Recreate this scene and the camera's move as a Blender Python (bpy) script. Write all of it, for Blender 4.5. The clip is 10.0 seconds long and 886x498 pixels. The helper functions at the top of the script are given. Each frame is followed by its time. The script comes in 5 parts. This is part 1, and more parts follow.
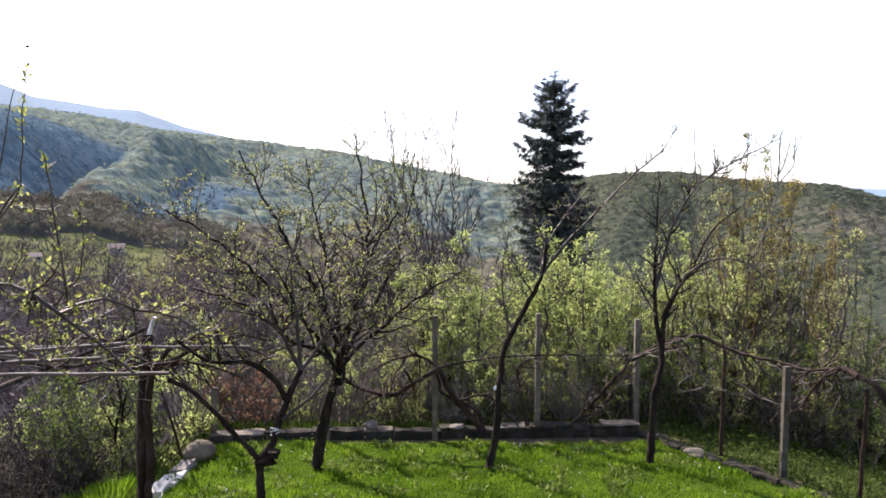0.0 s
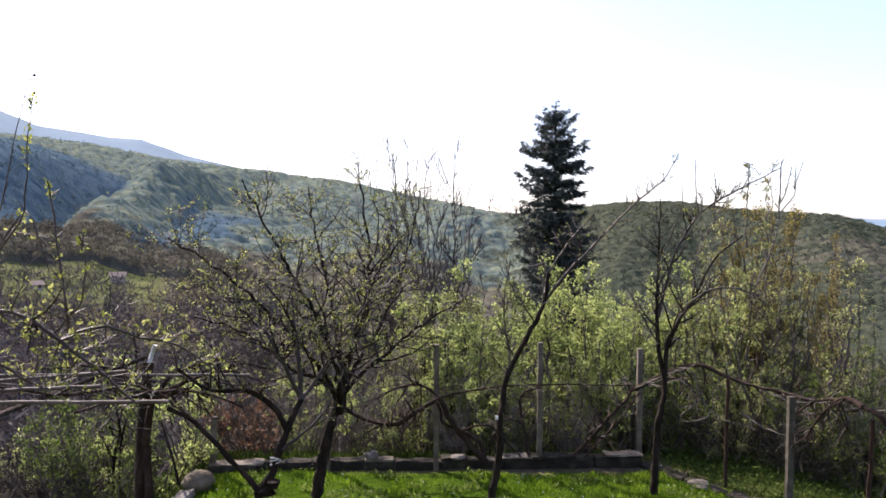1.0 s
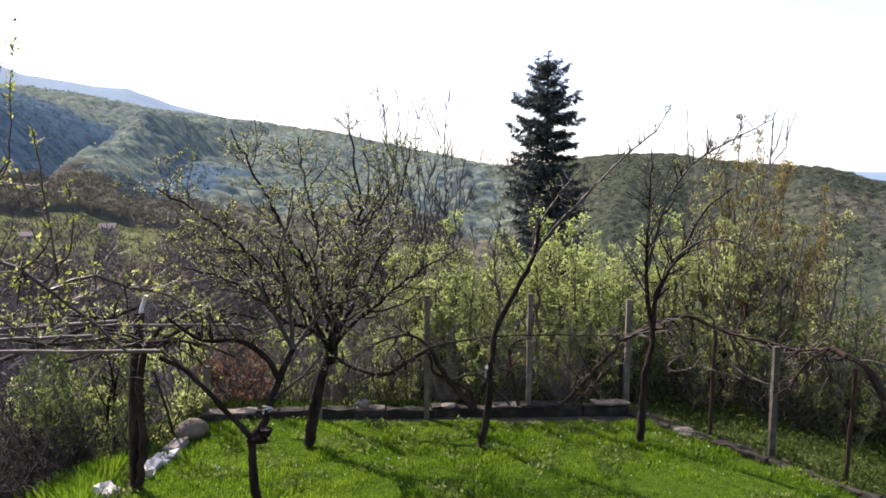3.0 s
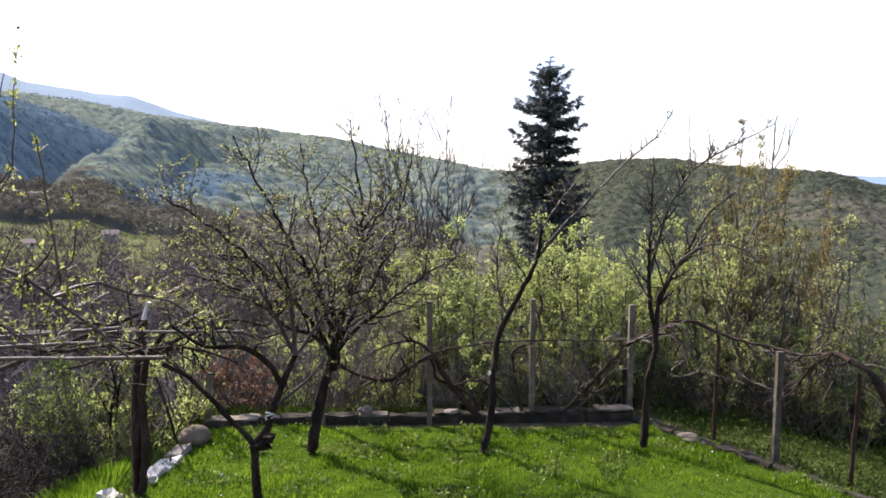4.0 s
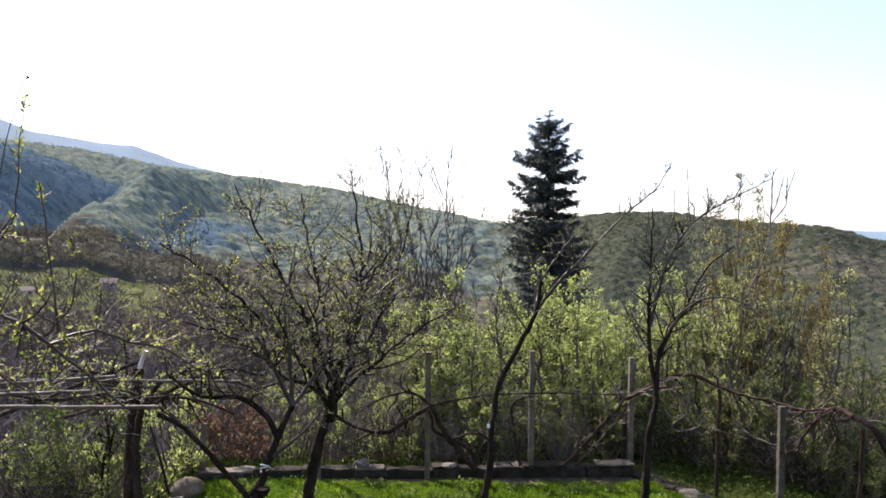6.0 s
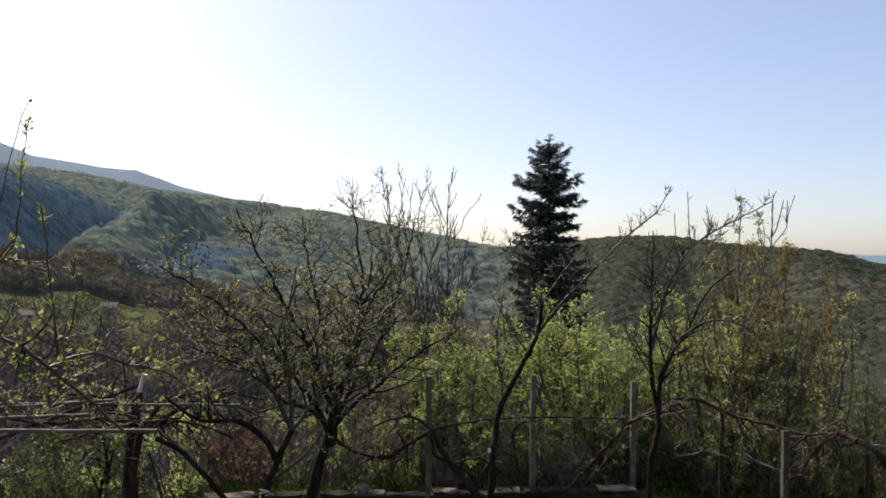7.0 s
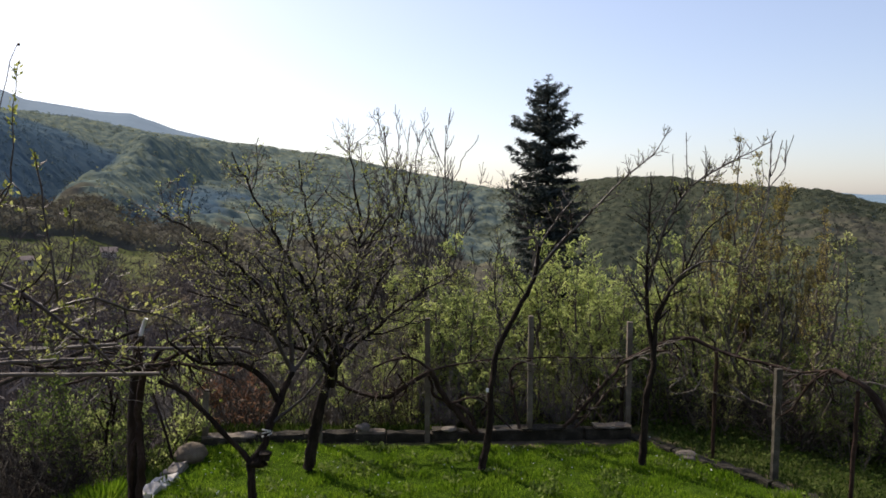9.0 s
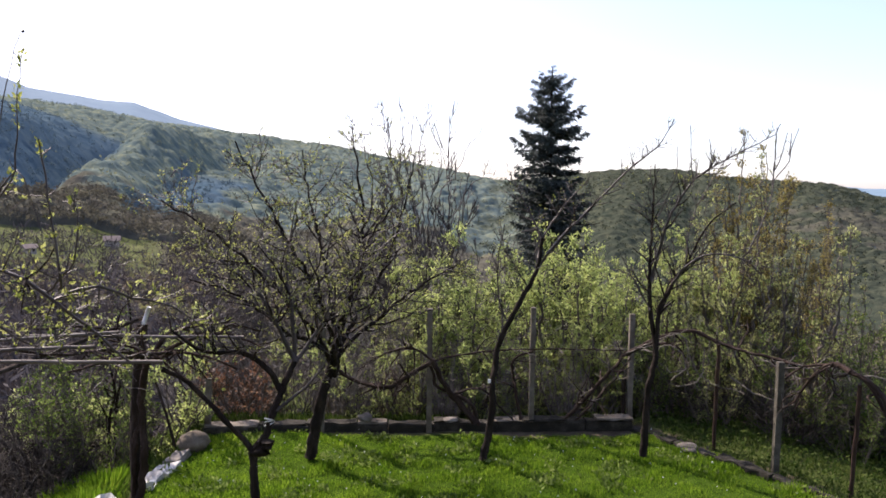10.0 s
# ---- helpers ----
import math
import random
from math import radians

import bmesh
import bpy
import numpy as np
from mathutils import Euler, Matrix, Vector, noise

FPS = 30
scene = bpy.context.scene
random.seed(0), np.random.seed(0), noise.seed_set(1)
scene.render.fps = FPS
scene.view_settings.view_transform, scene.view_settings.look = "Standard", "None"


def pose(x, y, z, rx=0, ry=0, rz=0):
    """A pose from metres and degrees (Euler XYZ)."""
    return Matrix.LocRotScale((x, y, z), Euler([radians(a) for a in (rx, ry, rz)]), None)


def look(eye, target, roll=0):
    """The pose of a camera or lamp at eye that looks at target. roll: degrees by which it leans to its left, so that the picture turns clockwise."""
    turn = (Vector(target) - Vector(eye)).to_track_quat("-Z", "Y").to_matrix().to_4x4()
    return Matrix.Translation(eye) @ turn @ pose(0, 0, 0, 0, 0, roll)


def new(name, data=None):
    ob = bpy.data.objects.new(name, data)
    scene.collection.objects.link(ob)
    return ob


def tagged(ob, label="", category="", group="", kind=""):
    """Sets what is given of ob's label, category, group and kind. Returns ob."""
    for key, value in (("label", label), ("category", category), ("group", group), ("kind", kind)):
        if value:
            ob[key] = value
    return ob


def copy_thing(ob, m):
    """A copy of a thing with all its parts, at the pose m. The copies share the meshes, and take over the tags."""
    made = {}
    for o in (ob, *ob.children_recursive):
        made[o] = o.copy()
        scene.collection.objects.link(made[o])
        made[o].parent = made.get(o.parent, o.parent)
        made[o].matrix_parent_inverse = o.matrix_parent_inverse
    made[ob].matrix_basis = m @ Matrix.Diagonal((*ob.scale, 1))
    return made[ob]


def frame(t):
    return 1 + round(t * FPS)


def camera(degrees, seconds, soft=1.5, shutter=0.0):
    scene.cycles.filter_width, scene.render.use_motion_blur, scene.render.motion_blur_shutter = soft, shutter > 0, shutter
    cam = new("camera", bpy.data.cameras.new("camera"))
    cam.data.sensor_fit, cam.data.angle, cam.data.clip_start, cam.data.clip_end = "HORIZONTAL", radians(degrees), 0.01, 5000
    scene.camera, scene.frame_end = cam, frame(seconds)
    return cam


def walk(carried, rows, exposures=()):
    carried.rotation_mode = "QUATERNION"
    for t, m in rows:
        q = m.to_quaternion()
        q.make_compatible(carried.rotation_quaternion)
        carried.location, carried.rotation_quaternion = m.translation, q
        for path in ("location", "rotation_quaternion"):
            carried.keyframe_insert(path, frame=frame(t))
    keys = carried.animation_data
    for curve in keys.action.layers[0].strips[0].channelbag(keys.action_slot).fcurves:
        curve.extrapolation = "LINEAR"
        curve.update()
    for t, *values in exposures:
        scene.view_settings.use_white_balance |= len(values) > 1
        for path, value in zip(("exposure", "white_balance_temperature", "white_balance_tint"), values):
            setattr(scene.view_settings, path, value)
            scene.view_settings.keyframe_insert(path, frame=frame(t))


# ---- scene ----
cam = camera(60.0, 10.0, soft=1.7)
PATH = [
    (0.0, pose(-0.000, -0.000, 3.550, 86.50, -0.00, -0.00)),
    (0.5, pose(-0.009, 0.007, 3.551, 87.28, -0.11, 0.17)),
    (1.0, pose(-0.004, 0.000, 3.542, 88.67, -0.12, 0.11)),
    (1.5, pose(-0.002, 0.005, 3.521, 88.40, -0.31, -0.54)),
    (2.0, pose(-0.003, 0.011, 3.526, 85.79, -0.12, -0.25)),
    (2.5, pose(0.000, 0.006, 3.532, 84.95, -0.31, -0.45)),
    (2.7, pose(0.000, 0.006, 3.532, 84.96, -0.31, -0.58)),
    (3.8, pose(0.003, 0.004, 3.532, 85.51, -0.07, -0.37)),
    (4.0, pose(0.003, 0.004, 3.532, 85.51, -0.07, -0.37)),
    (4.5, pose(0.007, 0.002, 3.531, 85.56, -0.13, -0.28)),
    (5.0, pose(-0.002, 0.008, 3.529, 85.67, -0.27, -0.34)),
    (5.5, pose(-0.005, 0.001, 3.528, 88.63, -0.51, -0.54)),
    (5.7, pose(-0.005, 0.001, 3.528, 88.73, -0.51, -0.48)),
    (6.8, pose(-0.005, 0.004, 3.514, 91.51, -0.64, -0.36)),
    (7.0, pose(-0.005, 0.004, 3.514, 91.12, -0.54, -0.38)),
    (7.5, pose(-0.003, 0.002, 3.513, 90.94, -0.46, -0.53)),
    (8.0, pose(0.003, -0.001, 3.515, 90.62, -0.34, -0.70)),
    (8.5, pose(0.002, -0.001, 3.526, 88.82, 0.07, -0.12)),
    (9.0, pose(0.011, -0.005, 3.523, 86.81, -0.14, -0.48)),
    (9.5, pose(0.008, 0.001, 3.522, 86.29, -0.43, -0.22)),
    (10.0, pose(0.006, -0.004, 3.517, 86.16, -0.54, -0.26)),
]

walk(cam, PATH, exposures=[(t, e, 6400 if m > 14 else 6700, m + 7 if m > 14 else m + 2) for t, e, m in ((0.0, 1.27, 15), (0.5, 1.28, 15), (1.0, 1.02, 16), (1.5, 0.75, 17), (2.0, 0.62, 17), (2.5, 0.88, 16), (4.0, 1.24, 15),
    (5.0, 1.22, 15), (5.7, 1.2, 15), (7.0, 0.22, 14), (8.0, 0.2, 14), (8.5, 0.1, 14), (9.0, 0.22, 14), (9.5, 0.7, 16), (10.0, 0.88, 16))])

# ---- daylight ----
SUN_AZ, SUN_EL = -41.0, 42.0          # degrees, bearing from straight ahead and height
sun_way = Vector((math.sin(radians(SUN_AZ)) * math.cos(radians(SUN_EL)),
                  math.cos(radians(SUN_AZ)) * math.cos(radians(SUN_EL)), math.sin(radians(SUN_EL))))
world = bpy.data.worlds.new("spring_sky")
scene.world = world
world.use_nodes = True
wn = world.node_tree
sky = wn.nodes.new("ShaderNodeTexSky")
sky.sky_type, sky.sun_disc = "NISHITA", False
sky.sun_elevation, sky.sun_rotation = radians(SUN_EL), radians(SUN_AZ)
sky.altitude, sky.air_density, sky.dust_density, sky.ozone_density = 500, 1.0, 2.0, 1.0
haze = wn.nodes.new("ShaderNodeMix")          # thin bright spring haze
haze.data_type, haze.blend_type = "RGBA", "ADD"
haze.inputs[0].default_value = 1.0
haze.inputs[7].default_value = (0.73, 0.82, 1.2, 1)
wn.links.new(sky.outputs[0], haze.inputs[6])
wn.links.new(haze.outputs[2], wn.nodes["Background"].inputs[0])
wn.nodes["Background"].inputs[1].default_value = 0.12
sun = new("sun", bpy.data.lights.new("sun", "SUN"))
sun.data.energy, sun.data.angle, sun.data.color = 5.0, radians(0.55), (1.0, 0.91, 0.77)
sun.matrix_world = look(sun_way * 60, (0, 0, 0))


# ---- materials ----
def surface(name, stops, scale=6.0, rough=0.85, bump=0.3, bump_scale=40.0, island=0.0, per_object=0.0, through_light=0.0,
            stretch=(1, 1, 1), metal=0.0, gloss=0.3, detail=6.0):
    """Noise-coloured surface: stops are (place, colour); island and per_object vary the tone piece by piece."""
    m = bpy.data.materials.new(name)
    m.use_nodes = True
    t = m.node_tree
    n, l = t.nodes, t.links
    b = n["Principled BSDF"]
    co = n.new("ShaderNodeTexCoord")
    mp = n.new("ShaderNodeMapping")
    mp.inputs["Scale"].default_value = stretch
    l.new(co.outputs["Object"], mp.inputs[0])
    big, fine = n.new("ShaderNodeTexNoise"), n.new("ShaderNodeTexNoise")
    big.inputs["Scale"].default_value, big.inputs["Detail"].default_value = scale, detail
    fine.inputs["Scale"].default_value, fine.inputs["Detail"].default_value = bump_scale, 8
    l.new(mp.outputs[0], big.inputs[0])
    l.new(mp.outputs[0], fine.inputs[0])
    mix = n.new("ShaderNodeMath")
    mix.operation = "MULTIPLY_ADD"
    l.new(fine.outputs[0], mix.inputs[0])
    mix.inputs[1].default_value = 0.35
    sub = n.new("ShaderNodeMath")
    sub.operation = "MULTIPLY_ADD"
    l.new(big.outputs[0], sub.inputs[0])
    sub.inputs[1].default_value, sub.inputs[2].default_value = 0.75, -0.06
    l.new(sub.outputs[0], mix.inputs[2])
    last = mix.outputs[0]
    for amount, node, out in ((island, "ShaderNodeNewGeometry", "Random Per Island"), (per_object, "ShaderNodeObjectInfo", "Random")):
        if amount:
            g, a = n.new(node), n.new("ShaderNodeMath")
            a.operation = "MULTIPLY_ADD"
            l.new(g.outputs[out], a.inputs[0])
            a.inputs[1].default_value = amount
            l.new(last, a.inputs[2])
            c = n.new("ShaderNodeMath")
            c.operation = "SUBTRACT"
            l.new(a.outputs[0], c.inputs[0])
            c.inputs[1].default_value = amount / 2
            last = c.outputs[0]
    ramp = n.new("ShaderNodeValToRGB")
    e = ramp.color_ramp.elements
    while len(e) < len(stops):
        e.new(0.5)
    for k, (p, c) in zip(e, stops):
        k.position, k.color = p, (*c, 1)
    l.new(last, ramp.inputs[0])
    l.new(ramp.outputs[0], b.inputs["Base Color"])
    b.inputs["Roughness"].default_value = rough
    b.inputs["Metallic"].default_value = metal
    b.inputs["Specular IOR Level"].default_value = gloss
    if bump:
        bp = n.new("ShaderNodeBump")
        bp.inputs["Strength"].default_value = bump
        bp.inputs["Distance"].default_value = 0.02
        l.new(fine.outputs[0], bp.inputs["Height"])
        l.new(bp.outputs[0], b.inputs["Normal"])
    if through_light:
        tl, ms = n.new("ShaderNodeBsdfTranslucent"), n.new("ShaderNodeMixShader")
        l.new(ramp.outputs[0], tl.inputs[0])
        ms.inputs[0].default_value = through_light
        l.new(b.outputs[0], ms.inputs[1])
        l.new(tl.outputs[0], ms.inputs[2])
        l.new(ms.outputs[0], n["Material Output"].inputs[0])
    return m


def shades(*cols):
    k = len(cols)
    return [(0.25 + 0.5 * i / (k - 1), c) for i, c in enumerate(cols)]


BARK = surface("dark_bark", shades((0.008, 0.006, 0.0045), (0.02, 0.0145, 0.011), (0.065, 0.049, 0.036)), 9, 0.9, 0.8, 60, gloss=0.12, stretch=(1, 1, 0.3))
TWIG = surface("twig_bark", shades((0.02, 0.015, 0.013), (0.048, 0.038, 0.032), (0.1, 0.083, 0.07)), 3, 0.55, 0, 30, island=0.3, gloss=0.3)
STEM = surface("shrub_bark", shades((0.04, 0.032, 0.026), (0.085, 0.07, 0.056), (0.16, 0.135, 0.11)), 3, 0.7, 0, 30, island=0.3, gloss=0.2)
PALE_TWIG = surface("pale_twig_bark", shades((0.06, 0.048, 0.04), (0.13, 0.11, 0.09), (0.24, 0.21, 0.18)), 4, 0.8, 0, 30, island=0.3)
BRIAR = surface("briar_bark", shades((0.02, 0.017, 0.014), (0.05, 0.042, 0.035), (0.125, 0.11, 0.09)), 3, 0.85, 0, 30, island=0.5, gloss=0.1)
VINE = surface("vine_bark", shades((0.015, 0.009, 0.007), (0.038, 0.025, 0.019), (0.095, 0.068, 0.054)), 7, 0.9, 0.8, 50, gloss=0.12, stretch=(1, 1, 0.4))
GREY_TWIG = surface("grey_twig_bark", shades((0.085, 0.074, 0.062), (0.17, 0.15, 0.127), (0.28, 0.25, 0.215)), 2, 0.85, 0, 20, island=0.3)
BUD = surface("young_leaf", shades((0.16, 0.2, 0.04), (0.3, 0.33, 0.07), (0.42, 0.44, 0.14)), 2, 0.5, 0, 20, island=0.7, through_light=0.5)
LEAF = surface("yellow_green_leaf", shades((0.26, 0.325, 0.1), (0.335, 0.4, 0.13), (0.415, 0.465, 0.17)), 0.8, 0.65, 0, 20, island=0.6, through_light=0.72, gloss=0.1)
OLIVE = surface("olive_leaf", shades((0.2, 0.225, 0.08), (0.28, 0.31, 0.11), (0.37, 0.39, 0.16)), 0.8, 0.65, 0, 20, island=0.7, through_light=0.68, gloss=0.1)
BANK = surface("bank_leaf", shades((0.06, 0.095, 0.02), (0.115, 0.165, 0.035), (0.22, 0.28, 0.08)), 0.8, 0.75, 0, 20, island=0.7, through_light=0.5, gloss=0.08)
RUSSET = surface("russet_leaf", shades((0.13, 0.064, 0.038), (0.2, 0.103, 0.06), (0.27, 0.165, 0.095)), 1, 0.6, 0, 20, island=0.7, through_light=0.4)
AMBER = surface("amber_leaf", shades((0.15, 0.13, 0.03), (0.27, 0.22, 0.05), (0.37, 0.31, 0.1)), 1, 0.6, 0, 20, island=0.7, through_light=0.4)
NEEDLE = surface("spruce_needle", shades((0.02, 0.031, 0.028), (0.04, 0.056, 0.048), (0.078, 0.094, 0.08)), 1.5, 0.7, 0, 20, island=0.5, through_light=0.08)
GRASS = surface("lawn_grass", shades((0.054, 0.118, 0.006), (0.123, 0.225, 0.012), (0.225, 0.33, 0.03)), 1.2, 0.7, 0, 20, island=0.5, through_light=0.5, gloss=0.1)
WEED = surface("weed_grass", shades((0.028, 0.055, 0.008), (0.055, 0.09, 0.016), (0.1, 0.13, 0.032)), 1.2, 0.8, 0, 20, island=0.6, through_light=0.4, gloss=0.08)
# Shade of the wall's front face is put into this dark mossy tone.
SHADED_WALLSTONE = surface("mossy_shaded_wall_concrete", shades((0.01, 0.009, 0.006), (0.024, 0.021, 0.014), (0.085, 0.075, 0.058)), 5, 0.95, 0.7, 60)
TANSTONE = surface("brown_sandstone", shades((0.075, 0.058, 0.04), (0.14, 0.113, 0.08), (0.22, 0.185, 0.14)), 6, 0.95, 0.6, 50)
CONCRETE = surface("weathered_concrete", shades((0.06, 0.048, 0.036), (0.14, 0.118, 0.09), (0.28, 0.245, 0.2)), 5, 0.92, 0.5, 90)
STONE = surface("grey_stone", shades((0.08, 0.068, 0.056), (0.17, 0.15, 0.128), (0.28, 0.255, 0.22)), 4, 0.9, 0.7, 40, per_object=0.2)
# Darker copy of the post concrete; the kerb post's shade is in the colour.
SHADED_POST = surface("shaded_post_concrete", shades((0.028, 0.025, 0.018), (0.075, 0.067, 0.05), (0.16, 0.145, 0.115)), 7, 0.95, 0.7, 60)
WHITESTONE = surface("whitewashed_stone", shades((0.22, 0.2, 0.17), (0.5, 0.48, 0.44), (0.72, 0.7, 0.66)), 7, 0.85, 0.5, 40)
RUST = surface("rusty_steel", shades((0.018, 0.01, 0.008), (0.045, 0.024, 0.017), (0.09, 0.05, 0.032)), 12, 0.8, 0.4, 90, metal=0.2)
RAIL = surface("weathered_rail", shades((0.035, 0.028, 0.023), (0.09, 0.076, 0.064), (0.21, 0.185, 0.16)), 6, 0.7, 0.3, 60, stretch=(0.2, 1, 1))
WOOD = surface("old_post_wood", shades((0.014, 0.01, 0.008), (0.036, 0.026, 0.02), (0.1, 0.076, 0.058)), 8, 0.9, 0.9, 60, gloss=0.12, stretch=(1, 1, 0.15))
WHITE = surface("white_plastic", shades((0.62, 0.62, 0.6), (0.74, 0.74, 0.72), (0.8, 0.8, 0.78)), 9, 0.5, 0.1, 60)
# Aerial haze is put into this pale, bluish canopy colour.
CANOPY = surface("hazed_hill_canopy", [(0.3, (0.075, 0.1, 0.095)), (0.5, (0.115, 0.14, 0.11)), (0.7, (0.19, 0.2, 0.12))], 0.02, 0.9, 0, 0.7, island=0.15, detail=4, gloss=0.0, through_light=0.5)
BROWNWOOD = surface("bare_wood_canopy", shades((0.048, 0.045, 0.039), (0.08, 0.075, 0.058), (0.13, 0.126, 0.082)), 0.05, 0.95, 0, 1.2, island=0.2, detail=3, through_light=0.3, gloss=0.05)
SCRUB = surface("valley_scrub", shades((0.09, 0.078, 0.055), (0.15, 0.145, 0.07), (0.23, 0.23, 0.09)), 0.15, 0.9, 0, 1.0, island=0.6, detail=3, through_light=0.35)
# Distance haze is put into this blue base colour.
FARHILL = surface("haze_blue_mountain", shades((0.11, 0.18, 0.235), (0.132, 0.205, 0.26), (0.155, 0.23, 0.285)), 0.003, 1.0, 0, 0.02)
# Gully shade is put into this tree colour, with some bluish haze.
GULLY_SHADE = surface("gully_shade_wood", shades((0.045, 0.074, 0.095), (0.06, 0.092, 0.112), (0.085, 0.116, 0.124)), 0.03, 0.9, 0, 0.7, island=0.12, detail=4, gloss=0.0, through_light=0.4)
HILLSCRUB = surface("hill_scrub", shades((0.018, 0.028, 0.018), (0.032, 0.04, 0.026), (0.06, 0.066, 0.04)), 0.03, 0.9, 0, 0.9, island=0.2, detail=4, gloss=0.0, through_light=0.4)
DRYSCRUB = surface("dry_scrub", shades((0.036, 0.031, 0.032), (0.066, 0.057, 0.056), (0.11, 0.096, 0.09)), 0.15, 0.95, 0, 1.0, island=0.5, detail=3, through_light=0.15)
# Dull grey for the unseen rear wall, kept dark to limit bounced light.
SKY_BLOCK = surface("sky_block_grey", shades((0.12, 0.11, 0.1), (0.17, 0.16, 0.145), (0.22, 0.205, 0.185)), 1.5, 0.9, 0.2, 40)
ROOF = surface("clay_roof", shades((0.17, 0.13, 0.11), (0.24, 0.185, 0.155), (0.3, 0.245, 0.21)), 2, 0.9, 0, 9)
PLASTER = surface("pale_plaster", shades((0.25, 0.22, 0.19), (0.34, 0.305, 0.265), (0.42, 0.385, 0.34)), 2, 0.9, 0, 9)


def mixed_material(name, attribute, base, others, rough_scale, relief):
    """A mottled base with up to three other covers, mixed by where they lie on the land; each is (noise scale, tones)."""
    m = bpy.data.materials.new(name)
    m.use_nodes = True
    n, l = m.node_tree.nodes, m.node_tree.links
    b = n["Principled BSDF"]
    b.inputs["Roughness"].default_value = 0.95
    b.inputs["Specular IOR Level"].default_value = 0.0
    att = n.new("ShaderNodeAttribute")
    att.attribute_name = attribute
    co = n.new("ShaderNodeTexCoord")
    sep = n.new("ShaderNodeSeparateColor")
    l.new(att.outputs["Color"], sep.inputs[0])

    def tone(scale, cols):
        t, r = n.new("ShaderNodeTexNoise"), n.new("ShaderNodeValToRGB")
        t.inputs["Scale"].default_value, t.inputs["Detail"].default_value = scale, 8
        l.new(co.outputs["Object"], t.inputs[0])
        e = r.color_ramp.elements
        while len(e) < len(cols):
            e.new(0.5)
        for k, (p, c) in zip(e, shades(*cols)):
            k.position, k.color = p, (*c, 1)
        l.new(t.outputs[0], r.inputs[0])
        return r.outputs[0]

    last = tone(*base)
    for k, c in others:
        x = n.new("ShaderNodeMix")
        x.data_type = "RGBA"
        l.new(sep.outputs[k], x.inputs[0])
        l.new(last, x.inputs[6])
        l.new(tone(*c), x.inputs[7])
        last = x.outputs[2]
    l.new(last, b.inputs["Base Color"])
    t, bp = n.new("ShaderNodeTexNoise"), n.new("ShaderNodeBump")
    t.inputs["Scale"].default_value, t.inputs["Detail"].default_value = rough_scale, 4
    l.new(co.outputs["Object"], t.inputs[0])
    bp.inputs["Strength"].default_value, bp.inputs["Distance"].default_value = 0.5, relief
    l.new(t.outputs[0], bp.inputs["Height"])
    l.new(bp.outputs[0], b.inputs["Normal"])
    return m


LAND = mixed_material("land", "cover", (0.05, [(0.07, 0.082, 0.066), (0.095, 0.105, 0.078), (0.13, 0.135, 0.092)]),
                      [(2, (0.08, [(0.05, 0.059, 0.024), (0.085, 0.098, 0.042), (0.125, 0.13, 0.06)])),
                       (1, (5, [(0.05, 0.038, 0.026), (0.1, 0.08, 0.054), (0.15, 0.128, 0.08)])),
                       (0, (9, [(0.018, 0.034, 0.005), (0.036, 0.066, 0.008), (0.06, 0.1, 0.013)]))], 30, 0.03)
# Channel 0 colours the gully shade; the bluish greens hold distance haze.
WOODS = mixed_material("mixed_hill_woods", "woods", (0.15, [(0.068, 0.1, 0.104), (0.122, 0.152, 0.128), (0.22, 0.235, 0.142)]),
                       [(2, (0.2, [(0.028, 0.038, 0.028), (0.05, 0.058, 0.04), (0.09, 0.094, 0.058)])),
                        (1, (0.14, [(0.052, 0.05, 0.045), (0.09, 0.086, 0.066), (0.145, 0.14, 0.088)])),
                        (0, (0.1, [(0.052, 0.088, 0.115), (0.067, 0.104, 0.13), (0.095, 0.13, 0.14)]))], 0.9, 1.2)


